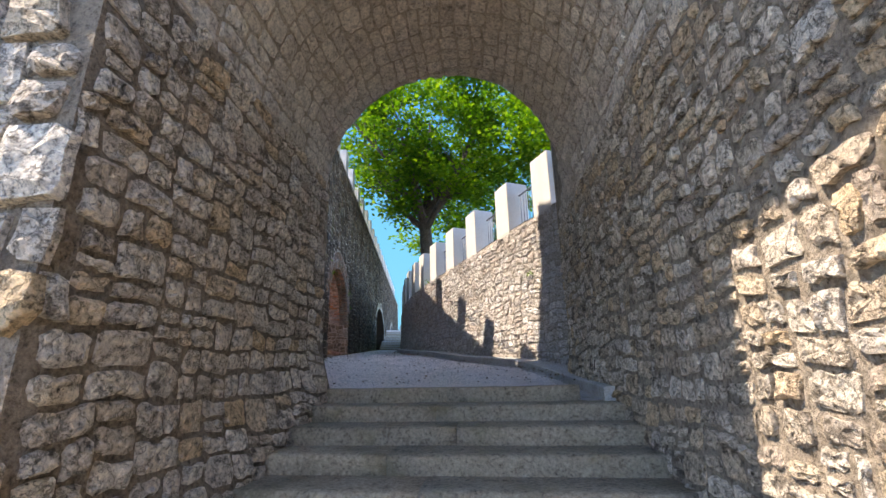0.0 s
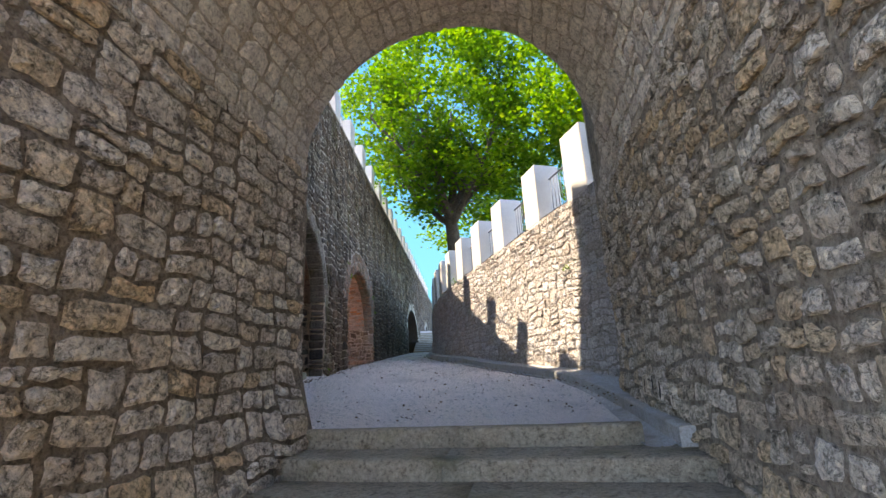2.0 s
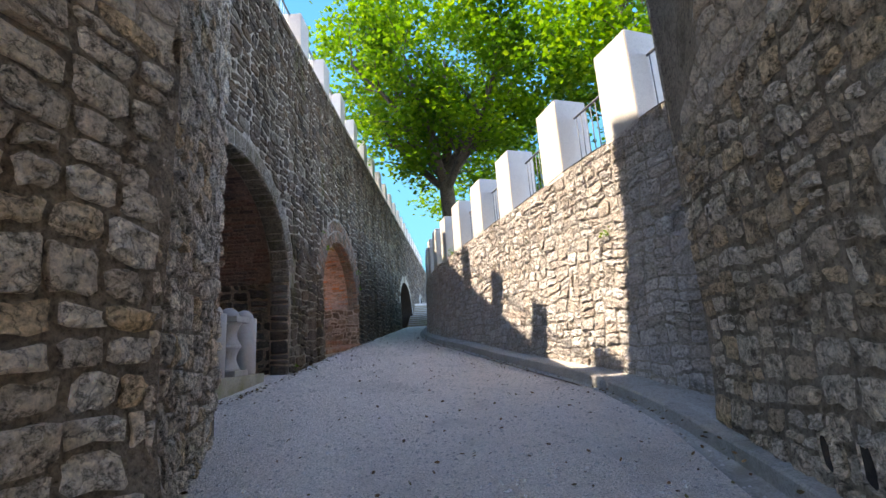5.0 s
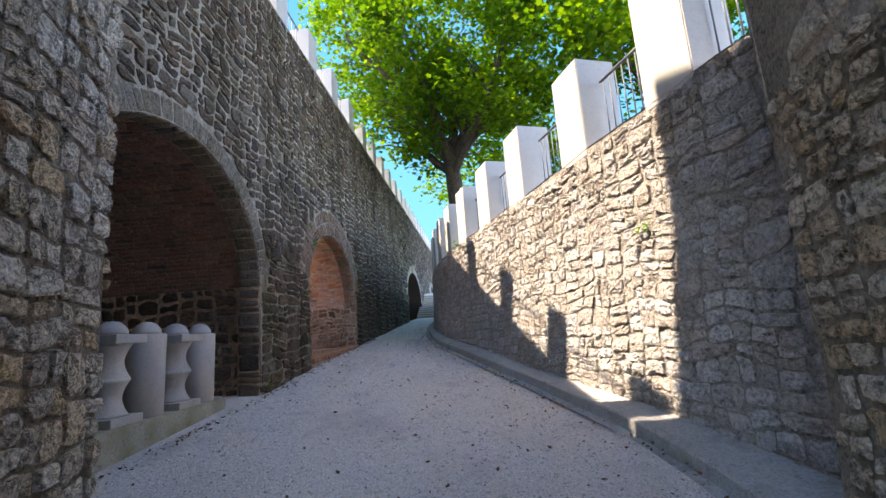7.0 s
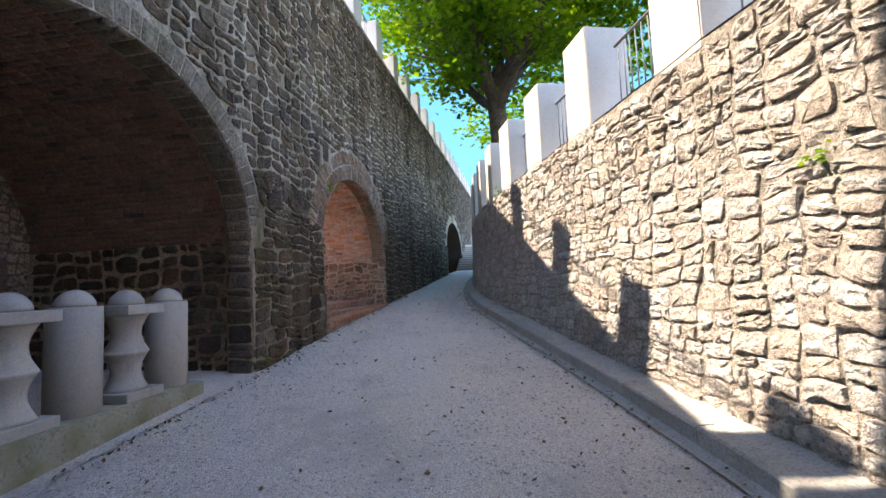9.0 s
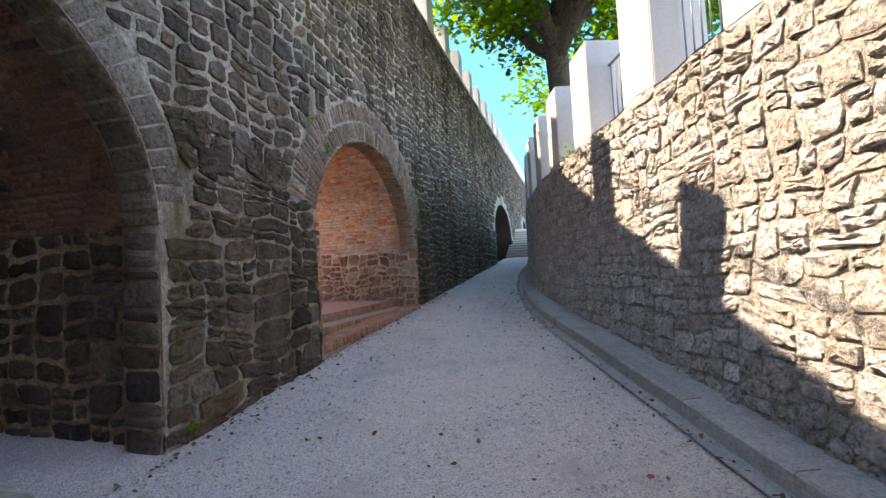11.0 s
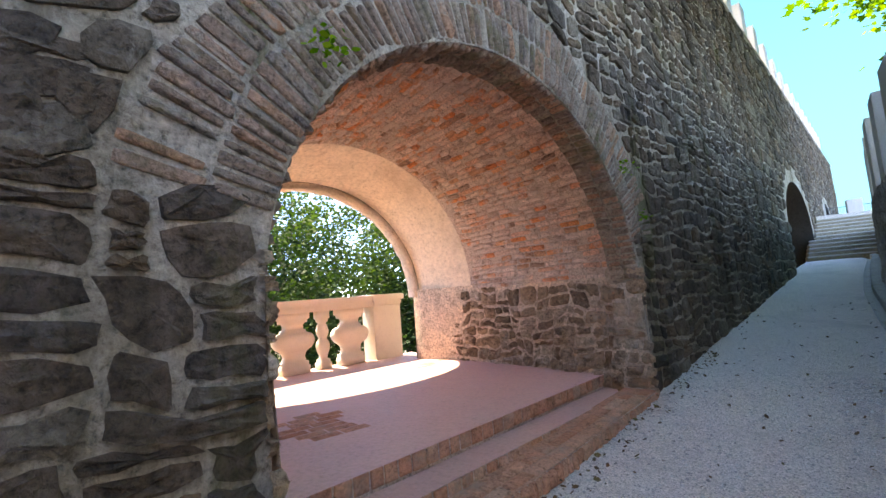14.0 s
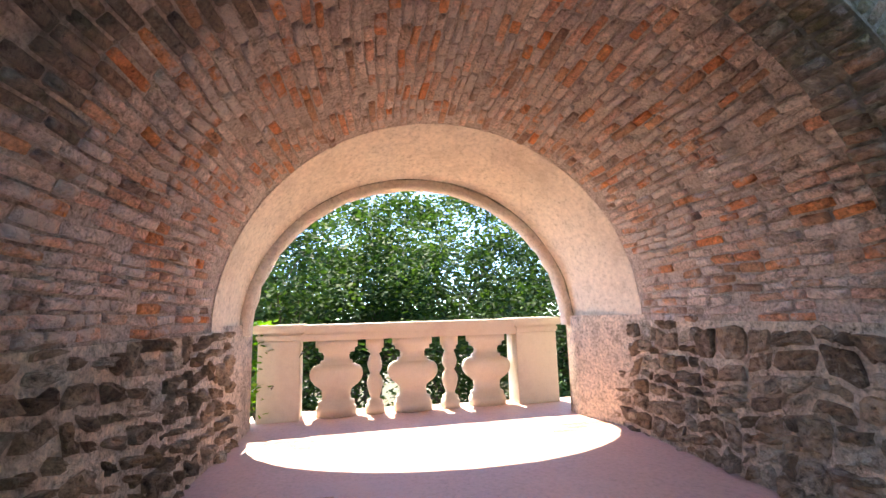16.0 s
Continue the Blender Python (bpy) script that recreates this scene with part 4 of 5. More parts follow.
DEP = 0.36                     # depth of the balustrade, outwards is +y in its own frame
for x0, x1 in ((0.0, 0.47), (BL - 0.56, BL)):
    pier_ = part("pier", box_bm(x0, x1, 0.02, DEP + 0.02, -0.01, 0.90, 0.008, 1), M_BALUS, bal)
    part("cap", box_bm(x0 - 0.05, x1 + 0.05, -0.05, DEP + 0.09, 0.985, 1.085, 0.012, 2), M_BALUS, pier_)
    part("moulding", box_bm(x0 - 0.02, x1 + 0.02, -0.015, DEP + 0.055, 0.90, 0.985, 0.02, 2), M_BALUS, pier_)
part("rail", box_bm(0.50, BL - 0.59, -0.03, DEP + 0.07, 0.975, 1.075, 0.012, 2), M_BALUS, bal)
part("rail_moulding", box_bm(0.47, BL - 0.56, 0.005, DEP + 0.035, 0.885, 0.975, 0.015, 2), M_BALUS, bal)
BIG = [(0.235, -0.01), (0.235, 0.10), (0.215, 0.11), (0.215, 0.165), (0.175, 0.175), (0.165, 0.24), (0.175, 0.30), (0.215, 0.335), (0.265, 0.37), (0.30, 0.42), (0.315, 0.475), (0.305, 0.53), (0.275, 0.57), (0.215, 0.595), (0.19, 0.60), (0.19, 0.635), (0.155, 0.645), (0.15, 0.70), (0.165, 0.735), (0.215, 0.745), (0.215, 0.79), (0.25, 0.80), (0.25, 0.888)]
SLIM = [(0.115, -0.01), (0.115, 0.09), (0.095, 0.10), (0.095, 0.14), (0.055, 0.16), (0.06, 0.20), (0.085, 0.27), (0.098, 0.34), (0.09, 0.40), (0.058, 0.455), (0.058, 0.47), (0.085, 0.53), (0.09, 0.58), (0.07, 0.66), (0.052, 0.70), (0.085, 0.725), (0.085, 0.76), (0.11, 0.77), (0.11, 0.888)]
for xc, prof, wy in ((0.88, BIG, 0.62), (1.34, SLIM, 1.0), (1.81, BIG, 0.62), (2.29, SLIM, 1.0), (2.78, BIG, 0.62)):
    bm = sq_profile(prof, 1.0, wy)
    bmesh.ops.translate(bm, vec=(xc, DEP / 2 + 0.02, 0), verts=bm.verts[:])
    part("baluster", bm, M_BALUS, bal, smooth=False).data.shade_smooth()

# ---- bollards on their plinth ----
PLZ = 2.10
plinth = tagged(new("plinth"), "low mossy concrete plinth under the bollards", "plinth")
plinth.matrix_basis = pose(-1.12, 11.38, 0, 0, 0, math.degrees(math.atan2(-0.13, 1)))
part("slab", box_bm(-0.62, 0.0, -3.3, 0.0, 1.45, PLZ, 0.012, 2), M_PLINTH, plinth)


def dome(r, z, h):
    return [(r * math.cos(a), z + h * math.sin(a)) for a in [math.pi / 2 * i / 8 for i in range(9)]][:-1] + [(0.004, z + h)]


def cyl_bollard():
    e = tagged(new("cylinder_bollard"), "grey cast-stone cylinder bollard with a domed top", "bollard", "bollards on the plinth")
    part("body", lathe_bm([(0.195, 0.0), (0.2, 0.006), (0.2, 0.885), (0.193, 0.895)], 32), M_BOLL, e).data.shade_smooth()
    part("dome", lathe_bm(dome(0.15, 0.893, 0.145), 28), M_BOLL, e).data.shade_smooth()
    return e


def waist_bollard():
    e = tagged(new("waisted_bollard"), "grey cast-stone bollard with twin waist and square cap", "bollard", "bollards on the plinth")
    part("base", box_bm(-0.225, 0.225, -0.225, 0.225, 0.0, 0.085, 0.006, 1), M_BOLL, e)
    pr = []
    for z0 in (0.085, 0.44):
        for i in range(13):
            f = i / 12
            pr.append((0.192 - 0.068 * math.sin(math.pi * f), z0 + 0.355 * f))
    part("body", lathe_bm(pr, 32), M_BOLL, e).data.shade_smooth()
    part("cap", box_bm(-0.225, 0.225, -0.225, 0.225, 0.795, 0.885, 0.006, 1), M_BOLL, e)
    part("dome", lathe_bm(dome(0.15, 0.885, 0.145), 28), M_BOLL, e).data.shade_smooth()
    return e


first = {}
for k in range(6):
    y = 11.17 - 0.53 * k
    m = pose(-1.415 - 0.13 * (11.17 - y), y, PLZ - 0.001, 0, 0, -7.4)
    f = cyl_bollard if k % 2 == 0 else waist_bollard
    if f not in first:
        first[f] = f()
        first[f].matrix_basis = m
    else:
        copy_thing(first[f], m)


# ---- trees ----
def tube(V, F, pts, radii, seg=8):
    k0 = len(V)
    for i, (p, r) in enumerate(zip(pts, radii)):
        d = (pts[min(i + 1, len(pts) - 1)] - pts[max(i - 1, 0)]).normalized()
        a = d.cross(Vector((0.3, 0.9, 0.2))).normalized()
        b = d.cross(a)
        V += [p + (a * math.cos(2 * math.pi * j / seg) + b * math.sin(2 * math.pi * j / seg)) * r for j in range(seg)]
    for i in range(len(pts) - 1):
        for j in range(seg):
            F.append((k0 + i * seg + j, k0 + i * seg + (j + 1) % seg, k0 + (i + 1) * seg + (j + 1) % seg, k0 + (i + 1) * seg + j))


def bough(rng, start, direction, length, r0, r1, n=7, bend=0.25, lift=0.0):
    pts, d, p = [start], direction.normalized(), start
    for i in range(n):
        d = (d + Vector((rng.uniform(-bend, bend), rng.uniform(-bend, bend), rng.uniform(-bend, bend) + lift))).normalized()
        p = p + d * (length / n)
        pts.append(p)
    return pts, [r0 + (r1 - r0) * i / n for i in range(n + 1)]


LOBES = [(0.0, 0.0), (0.38, 0.06), (0.30, 0.32), (0.50, 0.55), (0.20, 0.62), (0.0, 1.0), (-0.20, 0.62), (-0.50, 0.55), (-0.30, 0.32), (-0.38, 0.06)]
OVAL = [(0.0, 0.0), (0.30, 0.35), (0.22, 0.75), (0.0, 1.0), (-0.22, 0.75), (-0.30, 0.35)]


def leaf(rng, V, F, p, size, outline, droop=0.35):
    a = rng.uniform(0, 2 * math.pi)
    nrm = Vector((rng.gauss(0, 0.55), rng.gauss(0, 0.55), 1)).normalized()
    t = Vector((math.cos(a), math.sin(a), -droop))
    t = (t - nrm * t.dot(nrm)).normalized()
    b = nrm.cross(t)
    k = len(V)
    V += [p + (b * x + t * y) * size for x, y in outline]
    if len(outline) == 10:
        F += [(k, k + 1, k + 2, k + 8, k + 9), (k + 2, k + 3, k + 4, k + 6), (k + 2, k + 6, k + 7, k + 8), (k + 4, k + 5, k + 6)]
    else:
        F.append(tuple(range(k, k + len(outline))))


def tree(seed, base, fork_h, height, crown_r, crown_c, n_clump, per, size, mat, label, trunk_r=0.3, outline=LOBES, lean=(-0.05, 0), limbs=7, clump_r=0.75, hollow=0.35, egg_low=True):
    rng = random.Random(seed)
    e = new("tree")
    e.location = base
    V, F = [], []
    base = Vector(base)
    top = Vector((lean[0] * fork_h, lean[1] * fork_h, fork_h))
    tp = [Vector((0, 0, -0.3)), Vector((0.02, 0, 0.4)), top * 0.5 + Vector((0.06, 0.05, 0)), top]
    tube(V, F, tp, [trunk_r * 1.35, trunk_r * 1.05, trunk_r * 0.92, trunk_r * 0.8], 12)
    C = Vector(crown_c) - base
    tips = []
    for i in range(limbs):
        a = 2 * math.pi * (i + rng.uniform(-0.3, 0.3)) / limbs
        el = rng.uniform(0.6, 1.25) if i else 1.4
        d = Vector((math.cos(a) * math.cos(el), math.sin(a) * math.cos(el), math.sin(el)))
        ln = rng.uniform(0.55, 0.8) * height * 0.45
        s_ = top * rng.uniform(0.75, 1.0)
        pts, rad = bough(rng, s_, d, ln, trunk_r * rng.uniform(0.4, 0.55), trunk_r * 0.14, 8, 0.22, 0.03)
        tube(V, F, pts, rad, 8)
        for j in range(2, len(pts)):
            for _ in range(2):
                a2 = rng.uniform(0, 2 * math.pi)
                d2 = (pts[j] - pts[j - 1]).normalized() + Vector((math.cos(a2), math.sin(a2), rng.uniform(-0.3, 0.6))) * 0.9
                q, rd = bough(rng, pts[j], d2, rng.uniform(0.12, 0.22) * height * 0.6, rad[j] * 0.5, 0.012, 5, 0.3, 0.02)
                tube(V, F, q, rd, 5)
                tips += q[2:]
    mesh_ob("trunk", V, F, M_BARK, e)
    V, F = [], []
    made = 0
    spots = []
    while made < n_clump:
        if tips and made < n_clump * 0.22:
            c = rng.choice(tips)
            c = c + Vector((rng.gauss(0, 0.3), rng.gauss(0, 0.3), rng.gauss(0, 0.3)))
        else:
            d = Vector((rng.gauss(0, 1), rng.gauss(0, 1), rng.gauss(0, 1))).normalized()
            r = rng.uniform(hollow, 1.0) ** 0.6
            wob = 1 + 0.22 * noise.noise(d * 2.3 + Vector((seed, 0, 0)))
            egg = 1 - 0.5 * max(0.0, -d.z)
            c = C + Vector((d.x * crown_r[0] * egg, d.y * crown_r[1] * egg, d.z * crown_r[2])) * r * wob
            if noise.noise((c + base) * 0.42 + Vector((0, seed * 3, 0))) < -0.04:
                continue
        if egg_low and (c.z < C.z - crown_r[2] * 0.3 and rng.random() < 0.35 or c.z < 4.6 and math.hypot(c.x, c.y) < 1.5):
            made += 0.02
            continue
        if egg_low and c.z < C.z - crown_r[2] * 0.35 and math.hypot(c.x - C.x, c.y - C.y) > 0.75 * crown_r[0]:
            made += 0.05
            continue
        made += 1
        k = int(per * rng.uniform(0.6, 1.3))
        for _ in range(k):
            o = Vector((rng.gauss(0, 0.5), rng.gauss(0, 0.5), rng.gauss(0, 0.32))) * clump_r
            leaf(rng, V, F, c + o, size * rng.uniform(0.65, 1.2), outline)
    tagged(mesh_ob("crown", V, F, mat, e, smooth=False), kind="stuff")
    return tagged(e, label, "tree")


TZ = WALL_TOP - 0.3
tree(3, (3.95, 21.0, TZ), 5.2, 17, (6.3, 6.0, 6.8), (4.3, 20.4, 13.9), 560, 72, 0.19, M_LEAF, "large leafy maple with dark trunk on the terrace", 0.36, limbs=9, clump_r=0.72)
tree(8, (9.6, 15.5, TZ), 4.5, 15, (5.0, 5.0, 5.6), (8.9, 14.8, 12.4), 360, 46, 0.18, M_LEAF, "broad maple on the terrace behind the railing", 0.26)
tree(11, (8.5, 29.0, TZ), 4.0, 15, (5.2, 5.2, 6.2), (8.3, 28.5, 11.5), 260, 40, 0.24, M_LEAF, "maple further along the terrace", 0.28)

# woodland outside the alcove
WOOD = [(-11.8, 21.8, 11.0, 2.7), (-12.8, 16.9, 11.5, 2.6), (-12.2, 25.8, 11.5, 2.8), (-15.5, 13.5, 12.5, 3.0), (-16.5, 19.6, 12.0, 3.0), (-17.0, 23.8, 14.5, 3.2), (-18.0, 29.0, 15.0, 3.4), (-20.5, 16.0, 15.5, 3.6), (-22.0, 21.5, 14.5, 3.6), (-23.0, 27.0, 17.0, 4.0), (-24.0, 34.0, 17.0, 4.2), (-27.0, 18.5, 18.0, 4.4), (-15.0, 32.5, 13.0, 3.2), (-29.0, 24.5, 19.0, 4.6)]
for i, (x, y, h, r) in enumerate(WOOD):
    z = -2.6
    tree(20 + i, (x, y, z), h * 0.3, h, (r, r, h * 0.44), (x, y, z + h * 0.55), 200, 56, 0.165 + 0.010 * i, M_LEAF2, "slender broadleaf woodland tree beyond the balustrade", 0.11, outline=OVAL, lean=(0, 0.03), limbs=6, clump_r=0.75 + r * 0.06, hollow=0.15, egg_low=False)


def bush(seed, c, r, n, size, mat, name, label):
    rng = random.Random(seed)
    e = new(name)
    e.location = c
    V, F = [], []
    for i in range(9):
        a = rng.uniform(0, 6.28)
        pts, rad = bough(rng, Vector((0, 0, 0)), Vector((math.cos(a) * 0.5, math.sin(a) * 0.5, 1)), r[2] * rng.uniform(0.7, 1.0), 0.014, 0.004, 5, 0.25)
        tube(V, F, pts, rad, 5)
    mesh_ob("stem", V, F, M_BARK, e)
    V, F = [], []
    for _ in range(n):
        p = Vector((rng.gauss(0, 0.5) * r[0], rng.gauss(0, 0.5) * r[1], r[2] * (0.1 + 0.9 * rng.random())))
        leaf(rng, V, F, p, size * rng.uniform(0.6, 1.2), OVAL)
    tagged(mesh_ob("foliage", V, F, mat, e, smooth=False), kind="stuff")
    return tagged(e, label, "shrub")


bush(71, tuple(alc(-1.95, 4.45, FLOOR2 - 0.01)), (0.14, 0.14, 1.15), 260, 0.10, M_LEAF, "shrub", "bright green climbing shrub beside the balustrade")
bush(72, (-9.5, 19.2, -2.6), (1.6, 1.6, 4.4), 2200, 0.15, M_LEAF2, "shrub", "leafy understorey shrub below the alcove")
bush(73, (-9.0, 23.0, -2.6), (1.8, 1.6, 5.2), 2600, 0.15, M_LEAF2, "shrub", "tall leafy hazel-like shrub below the alcove")
bush(74, (-10.0, 15.6, -2.6), (1.6, 1.6, 4.6), 2400, 0.15, M_LEAF2, "shrub", "dense green shrub beneath the woodland trees")
bush(75, (-8.5, 20.8, -2.6), (1.2, 1.2, 4.0), 1500, 0.13, M_LEAF2, "shrub", "leafy understorey shrub below the alcove")


# ---- small growth and litter ----
def tuft(seed, p, out, size, n):
    rng = random.Random(seed)
    V, F = [], []
    for _ in range(n):
        leaf(rng, V, F, Vector((rng.gauss(0, size), rng.gauss(0, size), rng.gauss(0, size * 0.7))) + Vector(out) * rng.uniform(0.0, size * 1.5), 0.045 * rng.uniform(0.6, 1.3), OVAL, 0.8)
    ob = mesh_ob("wall_weed", V, F, M_LEAF, smooth=False)
    ob.location = p
    return tagged(ob, "small green weed rooted in a mortar joint", "weed", "weeds in the walls", "stuff")


tuft(1, lw_P(14.62, 4.95, 0.03), LW_N * 0.6, 0.05, 46)
tuft(2, lw_P(14.30, 5.3, 0.03), LW_N * 0.6, 0.03, 20)
tuft(3, lw_P(18.0, 4.9, 0.03), LW_N * 0.6, 0.05, 30)
tuft(4, lw_P(18.3, 4.4, 0.03), LW_N * 0.6, 0.04, 24)
tuft(5, rw_P(9.0, 3.75, 0.03), rw_n(9.0) * 0.6, 0.035, 26)
tuft(6, rw_P(15.9, 5.05, 0.0), rw_n(15.9) * 0.4, 0.10, 50)
tuft(7, lw_P(12.3, 2.15, 0.04), LW_N * 0.6, 0.05, 24)

rng = random.Random(77)
V, F = [], []
for _ in range(620):
    y = 5.6 + 18 * rng.random() ** 1.3
    a, b = max(lane_edge_left(y), -1.2 if y < 8 else lw_x(y)) + 0.1, kb_x(y) - 0.05
    f = rng.random()
    f = f ** 0.5 if rng.random() < 0.6 else f ** 2
    x = a + (b - a) * f
    leaf(rng, V, F, Vector((x, y, gz(y) + 0.012)), rng.uniform(0.02, 0.055), OVAL, 0.0)
for _ in range(420):
    y = rng.uniform(8.2, 20.0)
    x = lw_x(y) + 0.04 + abs(rng.gauss(0, 0.12))
    leaf(rng, V, F, Vector((x, y, gz(y) + 0.012)), rng.uniform(0.02, 0.06), OVAL, 0.0)
for _ in range(200):
    y = rng.uniform(6.0, 20.0)
    x = kb_x(y) - 0.05 - abs(rng.gauss(0, 0.14))
    leaf(rng, V, F, Vector((x, y, gz(y) + 0.014)), rng.uniform(0.02, 0.05), OVAL, 0.0)
tagged(mesh_ob("fallen_leaves", V, F, M_DRYLEAF, smooth=False), "scattered dry brown leaves on the gravel", "leaves", kind="stuff")
V, F = [], []
for _ in range(9000):
    y = 5.5 + 13.5 * rng.random()
    a, b = max(lane_edge_left(y), -1.2 if y < 8 else lw_x(y) + 0.05), gravel_x(y)
    p = Vector((a + (b - a) * rng.random(), y, gz(y) - 0.004))
    r = rng.uniform(0.006, 0.017)
    k = len(V)
    V += [p + Vector((r * math.cos(1.26 * j) * rng.uniform(0.7, 1.3), r * math.sin(1.26 * j) * rng.uniform(0.7, 1.3), 0)) for j in range(5)] + [p + Vector((0, 0, r * rng.uniform(0.5, 1.0)))]
    F += [(k + j, k + (j + 1) % 5, k + 5) for j in range(5)]
tagged(mesh_ob("loose_gravel", V, F, M_PEBBLE, smooth=False), "loose grey pebbles lying on the path", "gravel", kind="stuff")


def putlog(y, z, w, h):
    """A small square hole left in the arcade wall: flat face coloured as its shade, with a rim."""
    V, F = [], []
    for d, g in ((-0.005, 0.0), (0.034, 0.0), (0.034, 0.025), (-0.01, 0.03)):
        V += [lw_P(y + sx * (w / 2 + g), z + sz * (h / 2 + g), d) for sx, sz in ((-1, -1), (1, -1), (1, 1), (-1, 1))]
    mesh_ob("hole", [lw_P(y + sx * w / 2, z + sz * h / 2, 0.004) for sx, sz in ((-1, -1), (1, -1), (1, 1), (-1, 1))], [(0, 1, 2, 3)], M_DEEP_SHADE, w_l, "dark square putlog hole")
    for k in (0, 1, 2):
        F += [(k * 4 + i, k * 4 + (i + 1) % 4, k * 4 + 4 + (i + 1) % 4, k * 4 + 4 + i) for i in range(4)]
    mesh_ob("hole_rim", V, F, M_BASALT, w_l, smooth=False)


HOLES = [(14.57, 5.61, 0.13, 0.19), (11.66, 5.49, 0.14, 0.13), (18.35, 5.55, 0.14, 0.14), (13.2, 6.35, 0.12, 0.14), (17.2, 6.9, 0.12, 0.14), (20.6, 5.9, 0.13, 0.16)]
for hy, hz, hw, hh in HOLES:
    putlog(hy, hz, hw, hh)

for k in range(4):
    copy_thing(p0, pose(4.4 + 1.6 * k, 47.0, 5.95, 0, 0, 90))
    copy_thing(r0, pose(5.2 + 1.6 * k, 47.0, 5.97, 0, 0, 90))


def drain(v, z, w, h):
    """A weep hole at the foot of the passage wall: flat face coloured as its shade."""
    rough = random.Random(int(v * 100))
    rim = [(math.copysign(abs(math.cos(a)) ** 0.7, math.cos(a)) * rough.uniform(0.75, 1.1), math.copysign(abs(math.sin(a)) ** 0.7, math.sin(a)) * rough.uniform(0.8, 1.1)) for a in (math.tau * k / 12 for k in range(12))]
    mesh_ob("weep_hole", [tr(v + sx * w / 2 + sz * 0.02, z + sz * h / 2, 0.045) for sx, sz in rim], [tuple(range(12))], M_DEEP_SHADE, w_tr, "dark weep hole")
    mesh_ob("weep_rim", [tr(v + sx * w * g / 2 + sz * 0.02, z + sz * h * g / 2, d) for g, d in ((1.0, 0.045), (1.1, 0.058), (1.5, 0.0)) for sx, sz in rim], [(k * 12 + i, k * 12 + (i + 1) % 12, k * 12 + 12 + (i + 1) % 12, k * 12 + 12 + i) for k in (0, 1) for i in range(12)], M_TUN_R, w_tr, smooth=False)


for dv, dz, dw, dh in ((6.23, 1.65, 0.10, 0.17), (5.92, 1.66, 0.11, 0.19), (5.68, 1.62, 0.10, 0.19), (5.32, 1.57, 0.06, 0.14)):
    drain(dv, dz, dw, dh)


# ---- stonework and brickwork, piece by piece ----
R = random.Random
rubble(R(101), w_tl, lambda s, h, d: tl(s, h, d), 1.8, 5.36, -0.2, SPR, (0.13, 0.27), (0.19, 0.42), M_TUN, lambda s, h: 1.8 < s < 5.36 and h < SPR + 0.02, near=lambda s, h: h > 0.6, joint=0.032, proud=0.032, rough=1.5)
rubble(R(102), w_tl, lambda s, h, d: T(UL - s, 1.8 - d, h), -0.02, 1.2, -0.2, 5.0, (0.26, 0.42), (0.3, 0.5), M_TUN, lambda s, h: -0.06 < s < 1.2, joint=0.04, proud=0.06, rough=1.3)


def vault_ok(s, h):
    a = h / UH
    u = UC - UH * math.cos(min(max(a, 0), math.pi))
    return 0 < a < math.pi and v_in(u) < s < v_exit(u)


rubble(R(103), w_v, lambda s, h, d: vault_pt(h / UH, s, d), 1.0, 7.8, 0.0, math.pi * UH, (0.15, 0.24), (0.2, 0.44), M_VAULT, vault_ok, near=lambda s, h: s > 2.3, joint=0.024, proud=0.026, rough=1.0, warp=0.045)
rubble(R(104), w_tr, lambda s, h, d: tr(s, h, d), 0.4, 7.75, -0.2, SPR, (0.10, 0.23), (0.13, 0.34), M_TUN_R, lambda s, h: s < 7.72 and h < SPR + 0.02, near=lambda s, h: 2.0 < s and 0.8 < h < 3.6, joint=0.042, proud=0.026, rough=1.6, warp=0.075)
rubble(R(105), w_p, lambda s, h, d: pier_P(s / 1.35, h, d), 0.0, 2.7, 1.0, 8.0, (0.15, 0.26), (0.18, 0.36), M_TUN, lambda s, h: 0 < s < 2.72, near=lambda s, h: h < 5, joint=0.026, proud=0.034, rough=1.5)


def jambs(y, z):
    """Whether a place on the arcade wall is clear of the arches and their rings."""
    for (c, half, spring, crown), g in zip(ARCHES, (0.29, 0.60, 0.4, 0.4)):
        if abs(y - c) < half and z < spring:
            return False
        g = g if z > spring + (0.5 if g == 0.60 else 0.0) else 0.03
        q = (y - c) / (half + g)
        if z >= spring and abs(q) < 1 and z < spring + (crown + g - spring) * math.sqrt(1 - q * q):
            return False
    for hy, hz, hw, hh in HOLES:
        if abs(y - hy) < hw / 2 + 0.02 and abs(z - hz) < hh / 2 + 0.02:
            return False
    return gz(y) - 0.25 < z < lw_top(y) - 0.02


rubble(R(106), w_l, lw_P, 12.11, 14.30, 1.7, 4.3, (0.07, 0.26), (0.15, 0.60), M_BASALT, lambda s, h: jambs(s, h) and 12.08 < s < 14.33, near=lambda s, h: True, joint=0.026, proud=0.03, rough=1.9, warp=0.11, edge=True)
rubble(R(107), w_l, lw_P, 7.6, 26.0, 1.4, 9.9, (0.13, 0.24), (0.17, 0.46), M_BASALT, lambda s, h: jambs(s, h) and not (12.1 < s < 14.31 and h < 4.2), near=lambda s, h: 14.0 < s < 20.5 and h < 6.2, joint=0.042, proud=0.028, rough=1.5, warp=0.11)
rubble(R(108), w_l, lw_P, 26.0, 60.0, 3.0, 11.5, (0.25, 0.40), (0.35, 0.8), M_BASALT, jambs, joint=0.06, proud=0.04)


